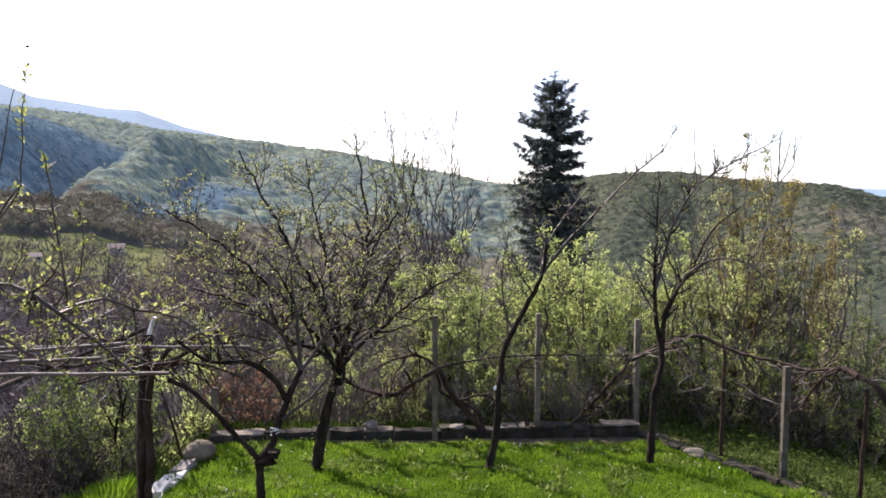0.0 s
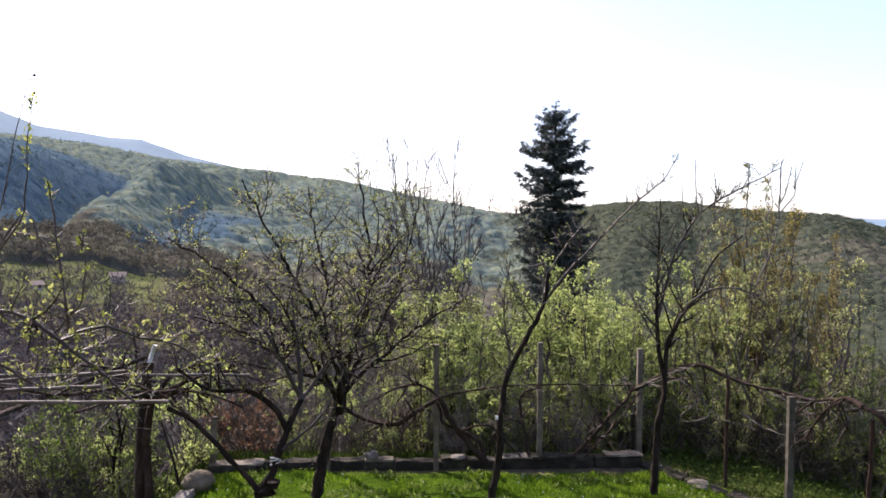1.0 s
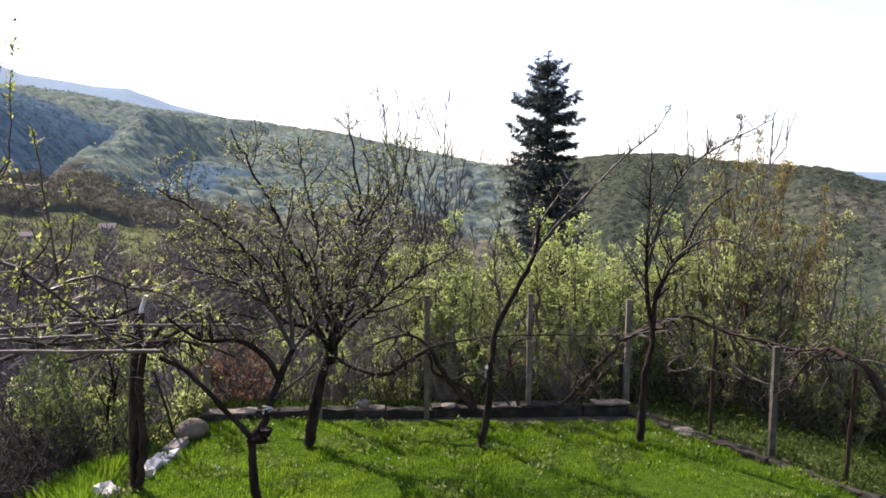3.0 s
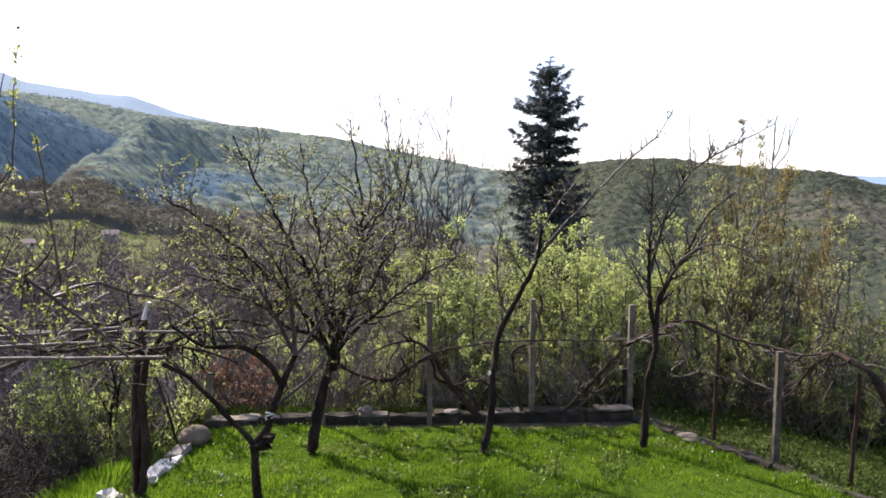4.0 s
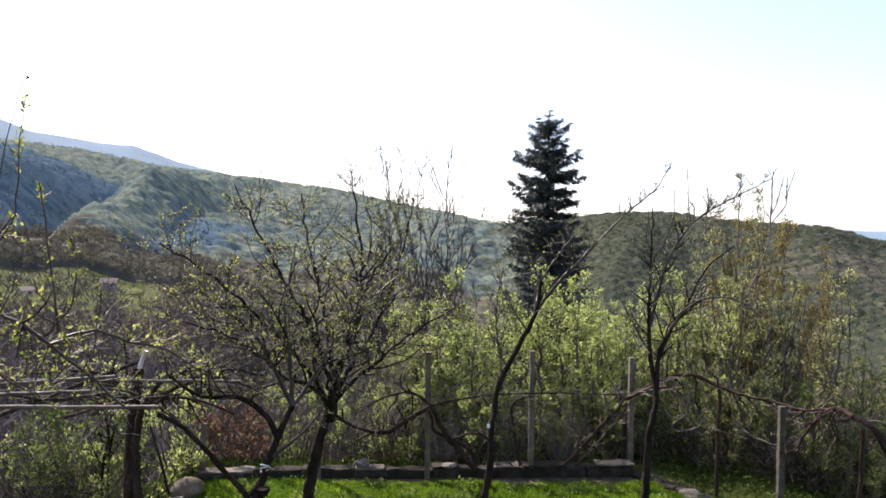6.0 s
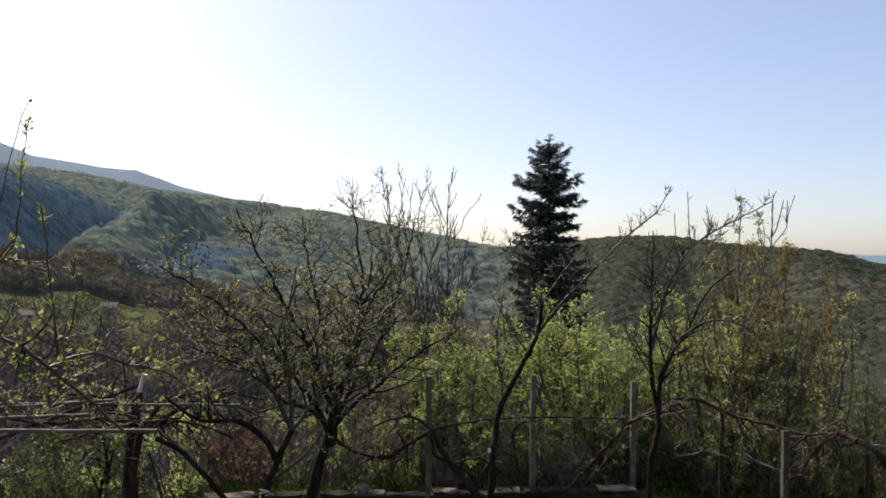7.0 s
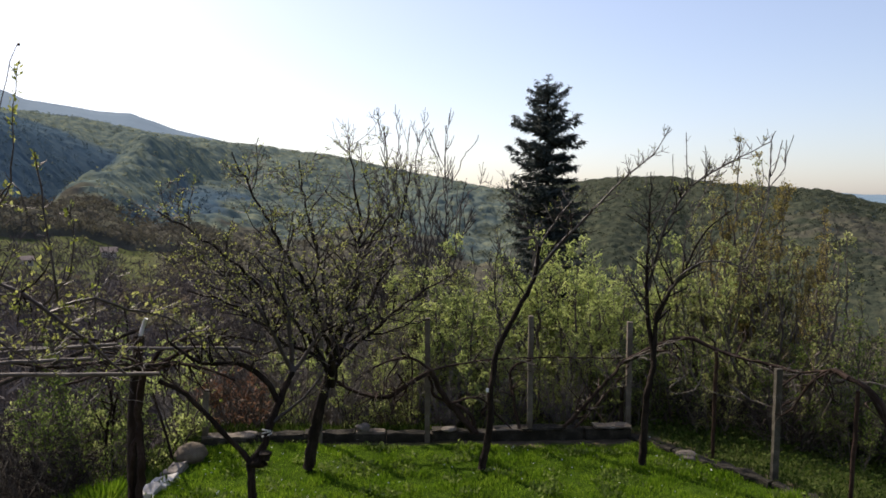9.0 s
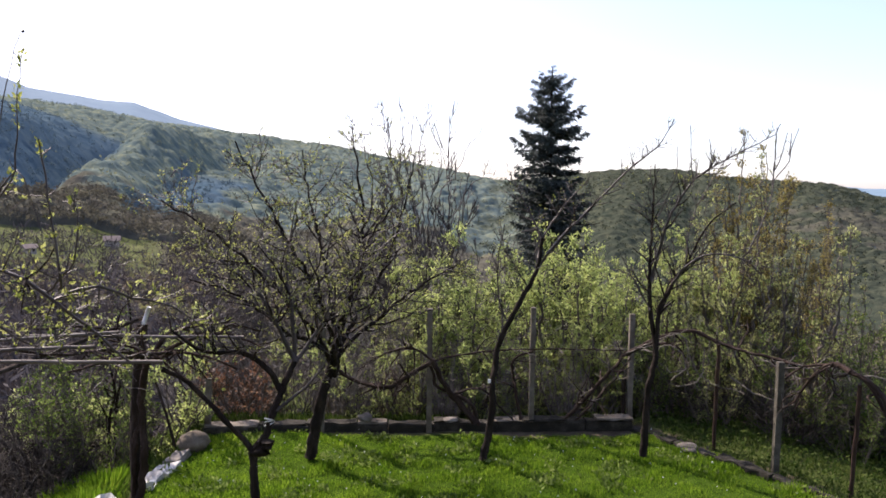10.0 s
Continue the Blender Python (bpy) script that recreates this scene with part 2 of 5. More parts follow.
# ---- geometry helpers ----
class Geo:
    """Gathers tubes, leaves and lumps for one mesh."""

    def __init__(self):
        self.v, self.f, self.n = [], [], 0

    def add(self, verts, faces):
        verts = np.asarray(verts, float).reshape(-1, 3)
        self.v.append(verts)
        self.f.append(np.asarray(faces, int) + self.n)
        self.n += len(verts)

    def tube(self, pts, radii, sides=5, cap=True):
        pts = np.asarray(pts, float)
        k = len(pts)
        tan = np.gradient(pts, axis=0)
        tan /= np.linalg.norm(tan, axis=1)[:, None] + 1e-9
        ref = np.array([0.31, 0.17, 0.93]) if abs(tan[:, 2]).mean() < 0.8 else np.array([0.93, 0.3, 0.1])
        a = np.cross(tan, ref)
        a /= np.linalg.norm(a, axis=1)[:, None] + 1e-9
        b = np.cross(tan, a)
        ang = np.linspace(0, 2 * np.pi, sides, endpoint=False)
        ring = a[:, None] * np.cos(ang)[None, :, None] + b[:, None] * np.sin(ang)[None, :, None]
        rr = np.asarray(radii, float)
        v = pts[:, None] + ring * (rr[:, None, None] if rr.ndim == 1 else rr[:, :, None])
        i, j = np.meshgrid(np.arange(k - 1), np.arange(sides), indexing="ij")
        q = np.stack([i * sides + j, i * sides + (j + 1) % sides, (i + 1) * sides + (j + 1) % sides, (i + 1) * sides + j], -1).reshape(-1, 4)
        self.add(v.reshape(-1, 3), q)
        if cap:
            for r, s in ((0, 1), (k - 1, -1)):
                base = self.n - k * sides + r * sides
                order = list(range(sides))[::s]
                for c in range(1, sides - 1, 2):
                    o = [order[0], order[c], order[c + 1], order[min(c + 2, sides - 1)]]
                    if o[2] == o[3]:
                        o = o[:3]
                    self.f.append(np.array([[base + x for x in o]]))

    def leaves(self, centre, axis, size, rng, width=0.5, count_sides=1):
        """Pointed leaves from centre along axis."""
        c = np.asarray(centre, float).reshape(-1, 3)
        a = np.asarray(axis, float).reshape(-1, 3)
        a = a / (np.linalg.norm(a, axis=1)[:, None] + 1e-9)
        s = (np.asarray(size, float) * np.ones(len(c)))[:, None]
        side = np.cross(a, rng.normal(size=a.shape))
        side /= np.linalg.norm(side, axis=1)[:, None] + 1e-9
        v = np.stack([c, c + a * s * 0.5 + side * s * width / 2, c + a * s, c + a * s * 0.5 - side * s * width / 2], 1)
        self.add(v.reshape(-1, 3), np.arange(len(c) * 4).reshape(-1, 4))

    def lumps(self, centre, size, rng, rough=0.25, level=1):
        """Uneven rounded crowns; size is (n, 3)."""
        bm = bmesh.new()
        bmesh.ops.create_icosphere(bm, subdivisions=level, radius=1)
        bv = np.array([x.co[:] for x in bm.verts])
        bf = np.array([[x.index for x in p.verts] for p in bm.faces])
        bm.free()
        c, s = np.asarray(centre, float), np.asarray(size, float)
        k = 1 + rough * rng.normal(size=(len(c), len(bv)))
        v = c[:, None] + bv[None] * k[:, :, None] * s[:, None]
        self.add(v.reshape(-1, 3), (bf[None] + (np.arange(len(c)) * len(bv))[:, None, None]).reshape(-1, 3))

    def mesh(self, name, base=(0, 0, 0), smooth=True):
        me = bpy.data.meshes.new(name)
        v = np.concatenate(self.v) - np.asarray(base, float)
        me.vertices.add(len(v))
        me.vertices.foreach_set("co", v.ravel())
        tot = np.concatenate([np.full(len(f), f.shape[1]) for f in self.f])
        idx = np.concatenate([f.ravel() for f in self.f])
        me.loops.add(len(idx))
        me.loops.foreach_set("vertex_index", idx)
        me.polygons.add(len(tot))
        me.polygons.foreach_set("loop_start", np.concatenate([[0], np.cumsum(tot)[:-1]]))
        me.polygons.foreach_set("use_smooth", np.full(len(tot), smooth))
        me.update(calc_edges=True)
        return me


def thing(name, base, label, category, group="", kind=""):
    ob = new(name)
    ob.location = base
    ob.empty_display_size = 0.2
    return tagged(ob, label, category, group, kind)


def part(name, geo, mat, parent, label="", smooth=True, kind=""):
    """One mesh under a thing or under a part; geometry is given in world places."""
    base = Vector(parent.location) if parent.parent is None else Vector(parent.location) + Vector(parent.parent.location)
    me = geo.mesh(name, base, smooth)
    me.materials.append(mat)
    ob = new(name, me)
    ob.parent = parent
    return tagged(ob, label, kind=kind)


def alone(name, geo, mat, label, category, base=(0, 0, 0), group="", kind="", smooth=True):
    me = geo.mesh(name, base, smooth)
    me.materials.append(mat)
    ob = new(name, me)
    ob.location = base
    return tagged(ob, label, category, group, kind)


def curve(pts, step=0.12, wob=0.0, rng=None):
    """A smooth line through the bends given."""
    p = np.asarray(pts, float)
    p = np.vstack([2 * p[0] - p[1], p, 2 * p[-1] - p[-2]])
    out = []
    for i in range(1, len(p) - 2):
        k = max(2, int(np.linalg.norm(p[i + 1] - p[i]) / step))
        t = np.linspace(0, 1, k, endpoint=False)[:, None]
        a, b, c, d = p[i - 1], p[i], p[i + 1], p[i + 2]
        out.append(0.5 * (2 * b + (c - a) * t + (2 * a - 5 * b + 4 * c - d) * t ** 2 + (3 * b - a - 3 * c + d) * t ** 3))
    out.append(p[-2:-1])
    out = np.vstack(out)
    if wob and rng is not None:
        w = rng.normal(size=out.shape) * wob
        w[0] = w[-1] = 0
        out = out + w
    return out


def unit(v):
    return v / (np.linalg.norm(v) + 1e-9)


class Plant:
    """Wood and leaves of one tree, shrub or vine."""

    def __init__(self, seed):
        self.rng = np.random.default_rng(seed)
        self.wood, self.twigs, self.leaf = Geo(), Geo(), Geo()
        self.limbs, self.thin = [], []
        self.tips = []

    def limb(self, pts, r0, r1, sides=7, kids=0, kid_len=0.6, depth=1, up=0.12, start=0.25, spread=0.9, wob=0.005, **more):
        line = curve(pts, 0.1, wob, self.rng)
        rad = np.linspace(r0, r1, len(line)) * (1 + 0.07 * self.rng.normal(size=len(line)))
        own = Geo()
        if r0 > 0.03:                             # ridged, flaking bark
            fine, rough = curve(line, 0.035), np.random.default_rng(len(line) + sides)
            k, a = len(fine), np.arange(13) * 2 * np.pi / 13
            u = np.linspace(0, len(line) / 9, k)[:, None]
            ridge = 0.11 * np.sin(3 * a + 4 * u) + 0.09 * np.sin(5 * a - 3 * u + 1) + 0.06 * np.sin(2 * a + 7 * u)
            rr = np.interp(np.linspace(0, 1, k), np.linspace(0, 1, len(line)), rad)[:, None]
            own.tube(fine, rr * (1 + ridge + 0.07 * rough.normal(size=(k, 13))), 13)
        else:
            own.tube(line, rad, sides)
        self.limbs.append(own)
        self.thin.append(r0 < 0.03)
        self.spawn(line, rad, kids, kid_len, depth, up, start, spread, **more)
        return line

    def spawn(self, line, rad, kids, kid_len, depth, up, start, spread, **more):
        rng = self.rng
        for u in start + (1 - start) * rng.random(kids):
            i = min(int(u * (len(line) - 1)), len(line) - 2)
            d = unit(line[i + 1] - line[i])
            side = unit(np.cross(d, rng.normal(size=3)))
            way = unit(d * (1 - 0.5 * spread) + side * spread + np.array([0, 0, up]))
            self.grow(line[i], way, kid_len * (0.6 + 0.7 * rng.random()) * (1.15 - 0.45 * u), rad[i] * 0.62, depth, up, spread, **more)

    def grow(self, p, d, length, r, depth, up=0.12, spread=0.8, bend=0.16, forks=4, fine=0.0028, step=0.09):
        rng = self.rng
        k = max(2, int(length / step))
        pts = [np.array(p, float)]
        for _ in range(k):
            d = unit(d + rng.normal(size=3) * bend + np.array([0, 0, up * 0.5]))
            pts.append(pts[-1] + d * length / k)
        pts = np.array(pts)
        rad = np.linspace(max(r, fine * 1.4), max(r * 0.35, fine), len(pts))
        (self.wood if rad[0] > 0.009 else self.twigs).tube(pts, rad, 5 if rad[0] > 0.009 else 3, cap=False)
        if depth > 0:
            self.spawn(pts, rad, forks, length * 0.55, depth - 1, up, 0.15, spread, bend=bend, forks=forks, fine=fine, step=step)
        if depth <= 1:
            self.tips.append(pts)

    def bud(self, gap=0.07, size=0.035, per=4, chance=1.0, jitter=0.012, width=0.5):
        """Clusters of young leaves along the twigs."""
        rng = self.rng
        cs, ax = [], []
        for t in self.tips:
            k = max(1, int(np.linalg.norm(t[-1] - t[0]) / gap))
            for u in rng.random(k):
                if rng.random() > chance:
                    continue
                i = min(int(u * (len(t) - 1)), len(t) - 2)
                q = t[i] + (t[i + 1] - t[i]) * rng.random()
                for _ in range(per):
                    cs.append(q + rng.normal(size=3) * jitter)
                    ax.append(unit(t[i + 1] - t[i]) * 0.5 + rng.normal(size=3) * 0.6 + np.array([0, 0, 0.25]))
        if cs:
            self.leaf.leaves(cs, ax, size * (0.6 + 0.8 * rng.random(len(cs))), rng, width)

    def build(self, name, base, label, category, wood=None, twig=None, leaf=None, group="", trunk="trunk"):
        t = thing(name, base, label, category, group)
        for i, own in enumerate(self.limbs):
            part(trunk if i == 0 or trunk == "stem" else "branch", own, twig if self.thin[i] and group == "fruit trees" else wood, t)
        if self.wood.n:
            part("crown", self.wood, wood, t, kind="stuff")
        if self.twigs.n:
            part("fine_twig", self.twigs, twig, t, kind="stuff")
        if self.leaf.n:
            part("foliage", self.leaf, leaf, t, kind="stuff")
        return t


def smooth(a, b, x):
    t = np.clip((x - a) / (b - a), 0, 1)
    return t * t * (3 - 2 * t)


# ---- the land ----
RIDGE_AZ = [-180, -60, -30.2, -25.3, -19.8, -14.4, -7.8, -1.5, 2.8, 5.0, 10.8, 13.3, 16.5, 21.1, 26.5, 30.4, 60, 180]
RIDGE_EL = [3, 6.5, 6.0, 5.75, 4.75, 4.2, 3.6, 2.3, 1.25, 1.1, 1.85, 2.1, 2.1, 1.45, 1.15, 0.15, -1.0, 3]
RIDGE_R = [900, 1000, 950, 930, 900, 860, 820, 760, 700, 660, 560, 540, 530, 520, 520, 540, 700, 900]


def fold(x, y, s, seed=0.0):
    return noise.noise(Vector((x / s + seed, y / s - seed, seed * 0.37)))


def land(x, y):
    """Height of the ground: the flat garden, the slope under it, the valley and the wooded hills."""
    r = math.hypot(x, y)
    az = math.degrees(math.atan2(x, y))
    rr = float(np.interp(az, RIDGE_AZ, RIDGE_R))
    top = 3.5 + rr * math.tan(radians(float(np.interp(az, RIDGE_AZ, RIDGE_EL))))
    edge = 11.9 + 1.1 * max(0.0, x - 3.0)
    below = -0.35 * max(0.0, min(y - edge, 6.0)) if y > edge else 0.0
    bank = -0.42 * max(0.0, min(-3.5 - x, 5.0)) * float(smooth(4.0, 8.0, r))
    rightfall = -0.12 * max(0.0, min(x - 4.6, 9.0))
    near = below + bank + rightfall
    foot_z = float(np.interp(az, [-180, -40, -31, -19, -8, 6, 20, 40, 180], [-8, -2, -4.5, -12, -30, -36, -32, -30, -8]))
    mid_z = float(np.interp(az, [-180, -40, -31, -19, -8, 6, 20, 40, 180], [-8, -7, -7.5, -10, -17, -20, -20, -20, -8]))
    foot_r = float(np.interp(az, [-180, -31, -19, 0, 20, 40, 180], [200, 235, 235, 230, 190, 190, 200]))
    if r < 14:
        z = near
    elif r < foot_r:
        if r < 130:
            z = near + (mid_z - near) * (1 - (1 - (r - 14) / 116) ** 1.8)
        else:
            z = mid_z + (foot_z - mid_z) * (r - 130) / (foot_r - 130)
        z += 1.2 * fold(x, y, 22, 5.5) * float(smooth(20, 50, r))
    elif r < rr:
        u = (r - foot_r) / (rr - foot_r)
        z = foot_z + (top - foot_z) * (0.62 * u + 0.38 * u * u * (3 - 2 * u))
        z += math.sin(math.pi * u) * (20 * fold(az * 7, r * 0.35, 60, 3.1) + 10 * fold(x, y, 90, 7.7)) * (1 - 0.75 * float(smooth(4, 9, az)))
        lean = az - 13.0 * (u - 0.42)
        spur = float(np.interp(lean, [-45, -31.5, -28.5, -25, -23.5, -21.2, -19.5, -16.5, -13, -6], [8, 14, 4, -29, -35, 7, 15, -11, 3, 0]))
        spur += 3 * math.exp(-((az - 12.5 - 6 * (u - 0.4)) / 2.5) ** 2) - 3 * math.exp(-((az - 8 - 6 * (u - 0.4)) / 2.0) ** 2) - 4 * math.exp(-((az - 18) / 2.2) ** 2)
        z += spur * math.exp(-((u - 0.42) / 0.26) ** 2)
        roof = 3.5 + r * math.tan(radians(float(np.interp(az, RIDGE_AZ, RIDGE_EL)) - 1.1 * (1 - u) - 0.02))
        z = min(z, roof)
    else:
        z = top - (r - rr) * 0.12
    if az < -15 and 236 < r < 330:                # brown knoll above the meadow
        knoll = float(np.interp(az, [-60, -31, -27.5, -25.5, -23.3, -20.5, -17], [5, 3.5, 1.5, -1.0, -5.5, -11.5, -20])) + 1.5 * fold(x, y, 30, 1.9)
        z = max(z, knoll - (((r - 285) / 40) ** 2) * 9)
    return z + (0.03 * fold(x, y, 0.9) if r < 60 else 0.0)


def cover(x, y):
    """How much lawn, earth and meadow shows at a place."""
    r = math.hypot(x, y)
    az = math.degrees(math.atan2(x, y))
    lawn = 1.0 if (-3.5 < x < 3.2 + 0.62 * (11.6 - y) and y < 11.2) else 0.0
    # Beyond the kerb: weedy green, darkened to stand in for the shrubs' shade.
    if x > 3.3 + 0.62 * (11.6 - y) and r < 13:
        lawn = 0.7
    mead = float(smooth(-18, -21, az)) * float(smooth(125, 140, r)) * (1 - float(smooth(246, 262, r)))
    earth = (1.0 - float(smooth(270, 330, r))) * (1 - mead)
    return lawn, earth, mead


AZ = np.concatenate([np.arange(-180, -40, 6.0), np.arange(-40, 40.01, 0.4), np.arange(45, 180, 6.0)])
RAD = np.concatenate([np.linspace(0.8, 14, 70), np.geomspace(14.3, 1300, 150), [2000, 3200, 4600]])
LANDZ = np.array([[max(land(r * math.sin(radians(a)), r * math.cos(radians(a))), -60) if r < 1400 else -60 - (r - 1400) * 0.01
                   for a in AZ] for r in RAD])


def ground_z(x, y):
    """Height of the ground sheet itself at one or many places."""
    x, y = np.asarray(x, float), np.asarray(y, float)
    r, a = np.clip(np.hypot(x, y), RAD[0], 1299), np.degrees(np.arctan2(x, y))
    i = np.clip(np.searchsorted(RAD, r) - 1, 0, len(RAD) - 2)
    j = np.clip(np.searchsorted(AZ, a) - 1, 0, len(AZ) - 2)
    u, w = (r - RAD[i]) / (RAD[i + 1] - RAD[i]), (a - AZ[j]) / (AZ[j + 1] - AZ[j])
    return (LANDZ[i, j] * (1 - u) * (1 - w) + LANDZ[i + 1, j] * u * (1 - w) + LANDZ[i, j + 1] * (1 - u) * w + LANDZ[i + 1, j + 1] * u * w)


def make_ground():
    n = len(AZ)
    v, col = [(0, 0, 0)], [(1, 1, 0, 1)]
    for i, r in enumerate(RAD):
        for j, a in enumerate(AZ):
            x, y = r * math.sin(radians(a)), r * math.cos(radians(a))
            v.append((x, y, LANDZ[i, j]))
            col.append((*cover(x, y), 1))
    f3 = [(0, 1 + (j + 1) % n, 1 + j) for j in range(n)]
    f4 = [(1 + i * n + j, 1 + i * n + (j + 1) % n, 1 + (i + 1) * n + (j + 1) % n, 1 + (i + 1) * n + j)
          for i in range(len(RAD) - 1) for j in range(n)]
    g = Geo()
    g.add(v, np.array(f3))
    g.f.append(np.array(f4))
    ob = alone("ground", g, LAND, "green lawn, earth slope, valley meadow and wooded hills", "ground", kind="structure")
    a = ob.data.color_attributes.new("cover", "FLOAT_COLOR", "POINT")
    a.data.foreach_set("color", np.array(col, float).ravel())


make_ground()


def make_mountain():
    """The mountain behind the near ridge and the low range, both blue by painted haze."""
    az = np.arange(-60, 60.1, 0.5)
    el = np.interp(az, [-60, -30.2, -28.0, -23.5, -21.5, -18.7, -14.4, -11.2, -6, 0, 6, 20, 26, 29, 32, 60],
                   [7.7, 7.75, 6.9, 6.35, 6.3, 5.35, 4.4, 3.4, 2.0, 1.3, 1.35, 1.15, 1.1, 0.85, 0.75, 0.6])
    R = 4200.0
    el = el + np.array([0.05 * fold(a * 10, 0, 9, 1.7) for a in az])
    v, k = [], len(az)
    for depth, share in ((0.0, 1.0), (-900.0, 0.55), (-1500.0, 0.0)):
        for a, e in zip(az, el):
            r = R + depth
            v.append((r * math.sin(radians(a)), r * math.cos(radians(a)), -90 + (93 + R * math.tan(radians(e))) * share))
    g = Geo()
    g.add(v, np.array([(i * k + j, i * k + j + 1, (i + 1) * k + j + 1, (i + 1) * k + j) for i in range(2) for j in range(k - 1)]))
    alone("backdrop", g, FARHILL, "distant mountain range behind the hills, blue with painted-in haze", "mountain", kind="structure")


make_mountain()


def crowns(g, spots, size, rng, cards=16, share=0.42, width=0.8, rise=0.0):
    """Loose crowns of many leafy sprays."""
    c, s = np.repeat(np.asarray(spots, float), cards, 0), np.repeat(np.asarray(size, float), cards, 0)
    d = rng.normal(size=c.shape)
    d /= np.linalg.norm(d, axis=1)[:, None]
    at = c + d * s * (rng.random((len(c), 1)) ** 0.5) * 0.85
    ax = rng.normal(size=c.shape) + np.array([0, 0, rise])
    ax /= np.linalg.norm(ax, axis=1)[:, None]
    k = s[:, 0] * share * rng.uniform(0.6, 1.3, len(c))
    g.leaves(at - ax * k[:, None] / 2, ax, k, rng, width)


def folds(x, y, s, seed):
    """fold() at many places; s may differ from place to place."""
    return np.array([fold(p, q, k, seed) for p, q, k in zip(x, y, np.broadcast_to(s, np.shape(x)))])


def woods(x, y):
    """What shows at places on the hills: gully shade put in as dark wood, brown leafless wood and low scrub; the rest
    is spring-green.
    """
    r, a = np.hypot(x, y), np.degrees(np.arctan2(x, y))
    rr = np.interp(a, RIDGE_AZ, RIDGE_R)
    u = (r - 235) / (rr - 235)
    f, h, e = folds(x, y, 50, 9.3), folds(x, y, 120, 4.4), folds(x, y, 11, 6.6)
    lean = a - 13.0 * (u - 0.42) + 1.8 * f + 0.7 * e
    # Shaded gullies, painted as a darker and bluer canopy.
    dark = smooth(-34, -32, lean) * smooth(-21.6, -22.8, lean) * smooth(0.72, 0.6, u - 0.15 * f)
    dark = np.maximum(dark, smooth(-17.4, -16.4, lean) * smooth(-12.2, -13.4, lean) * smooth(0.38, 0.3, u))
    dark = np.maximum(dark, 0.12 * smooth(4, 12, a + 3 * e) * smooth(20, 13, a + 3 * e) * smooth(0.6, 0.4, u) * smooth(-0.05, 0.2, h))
    brown = smooth(14, -8, r + 30 * e + 12 * f - np.where(a < -15, 305, 330)) * smooth(8, 4, a)
    brown = np.maximum(brown, 0.7 * smooth(0.15, 0.4, h + 0.4 * e) * smooth(520, 430, r) * smooth(-12, -8, a))
    return np.stack([dark * (1 - brown), brown, smooth(3.5, 7.0, a + 3 * e), np.ones_like(r)], -1)


def make_canopy():
    """The closed canopy of the hill woods: crown beside crown, lower and finer over the scrubby hill."""
    az, rad = np.arange(-36, 36.01, 0.11), np.concatenate([np.linspace(172, 236, 18), np.linspace(238, 620, 250), np.linspace(623, 975, 90)])
    n = len(az)
    r, a = np.repeat(rad, n), np.tile(az, len(rad))
    x, y = r * np.sin(np.radians(a)), r * np.cos(np.radians(a))
    low = (1 - 0.45 * smooth(4, 8, a)) * (1 - 0.4 * smooth(315, 300, r) * smooth(-12, -16, a))
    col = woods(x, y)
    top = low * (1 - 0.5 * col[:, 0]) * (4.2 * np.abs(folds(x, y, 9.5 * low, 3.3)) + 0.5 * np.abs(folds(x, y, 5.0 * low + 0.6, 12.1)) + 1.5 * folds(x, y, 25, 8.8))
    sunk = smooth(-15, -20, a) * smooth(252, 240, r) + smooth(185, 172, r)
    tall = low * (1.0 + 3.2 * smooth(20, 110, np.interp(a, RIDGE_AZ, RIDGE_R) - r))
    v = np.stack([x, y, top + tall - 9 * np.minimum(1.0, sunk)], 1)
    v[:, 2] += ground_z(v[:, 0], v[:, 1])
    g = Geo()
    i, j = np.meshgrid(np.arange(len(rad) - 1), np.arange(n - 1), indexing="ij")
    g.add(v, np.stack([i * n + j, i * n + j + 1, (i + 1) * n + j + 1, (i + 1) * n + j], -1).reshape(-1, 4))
    ob = alone("hill_forest", g, WOODS, "spring-green, brown and gully-shade woods on the hillsides, haze put into the colour", "forest", kind="stuff")
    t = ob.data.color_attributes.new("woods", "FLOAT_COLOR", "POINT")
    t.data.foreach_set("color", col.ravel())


make_canopy()


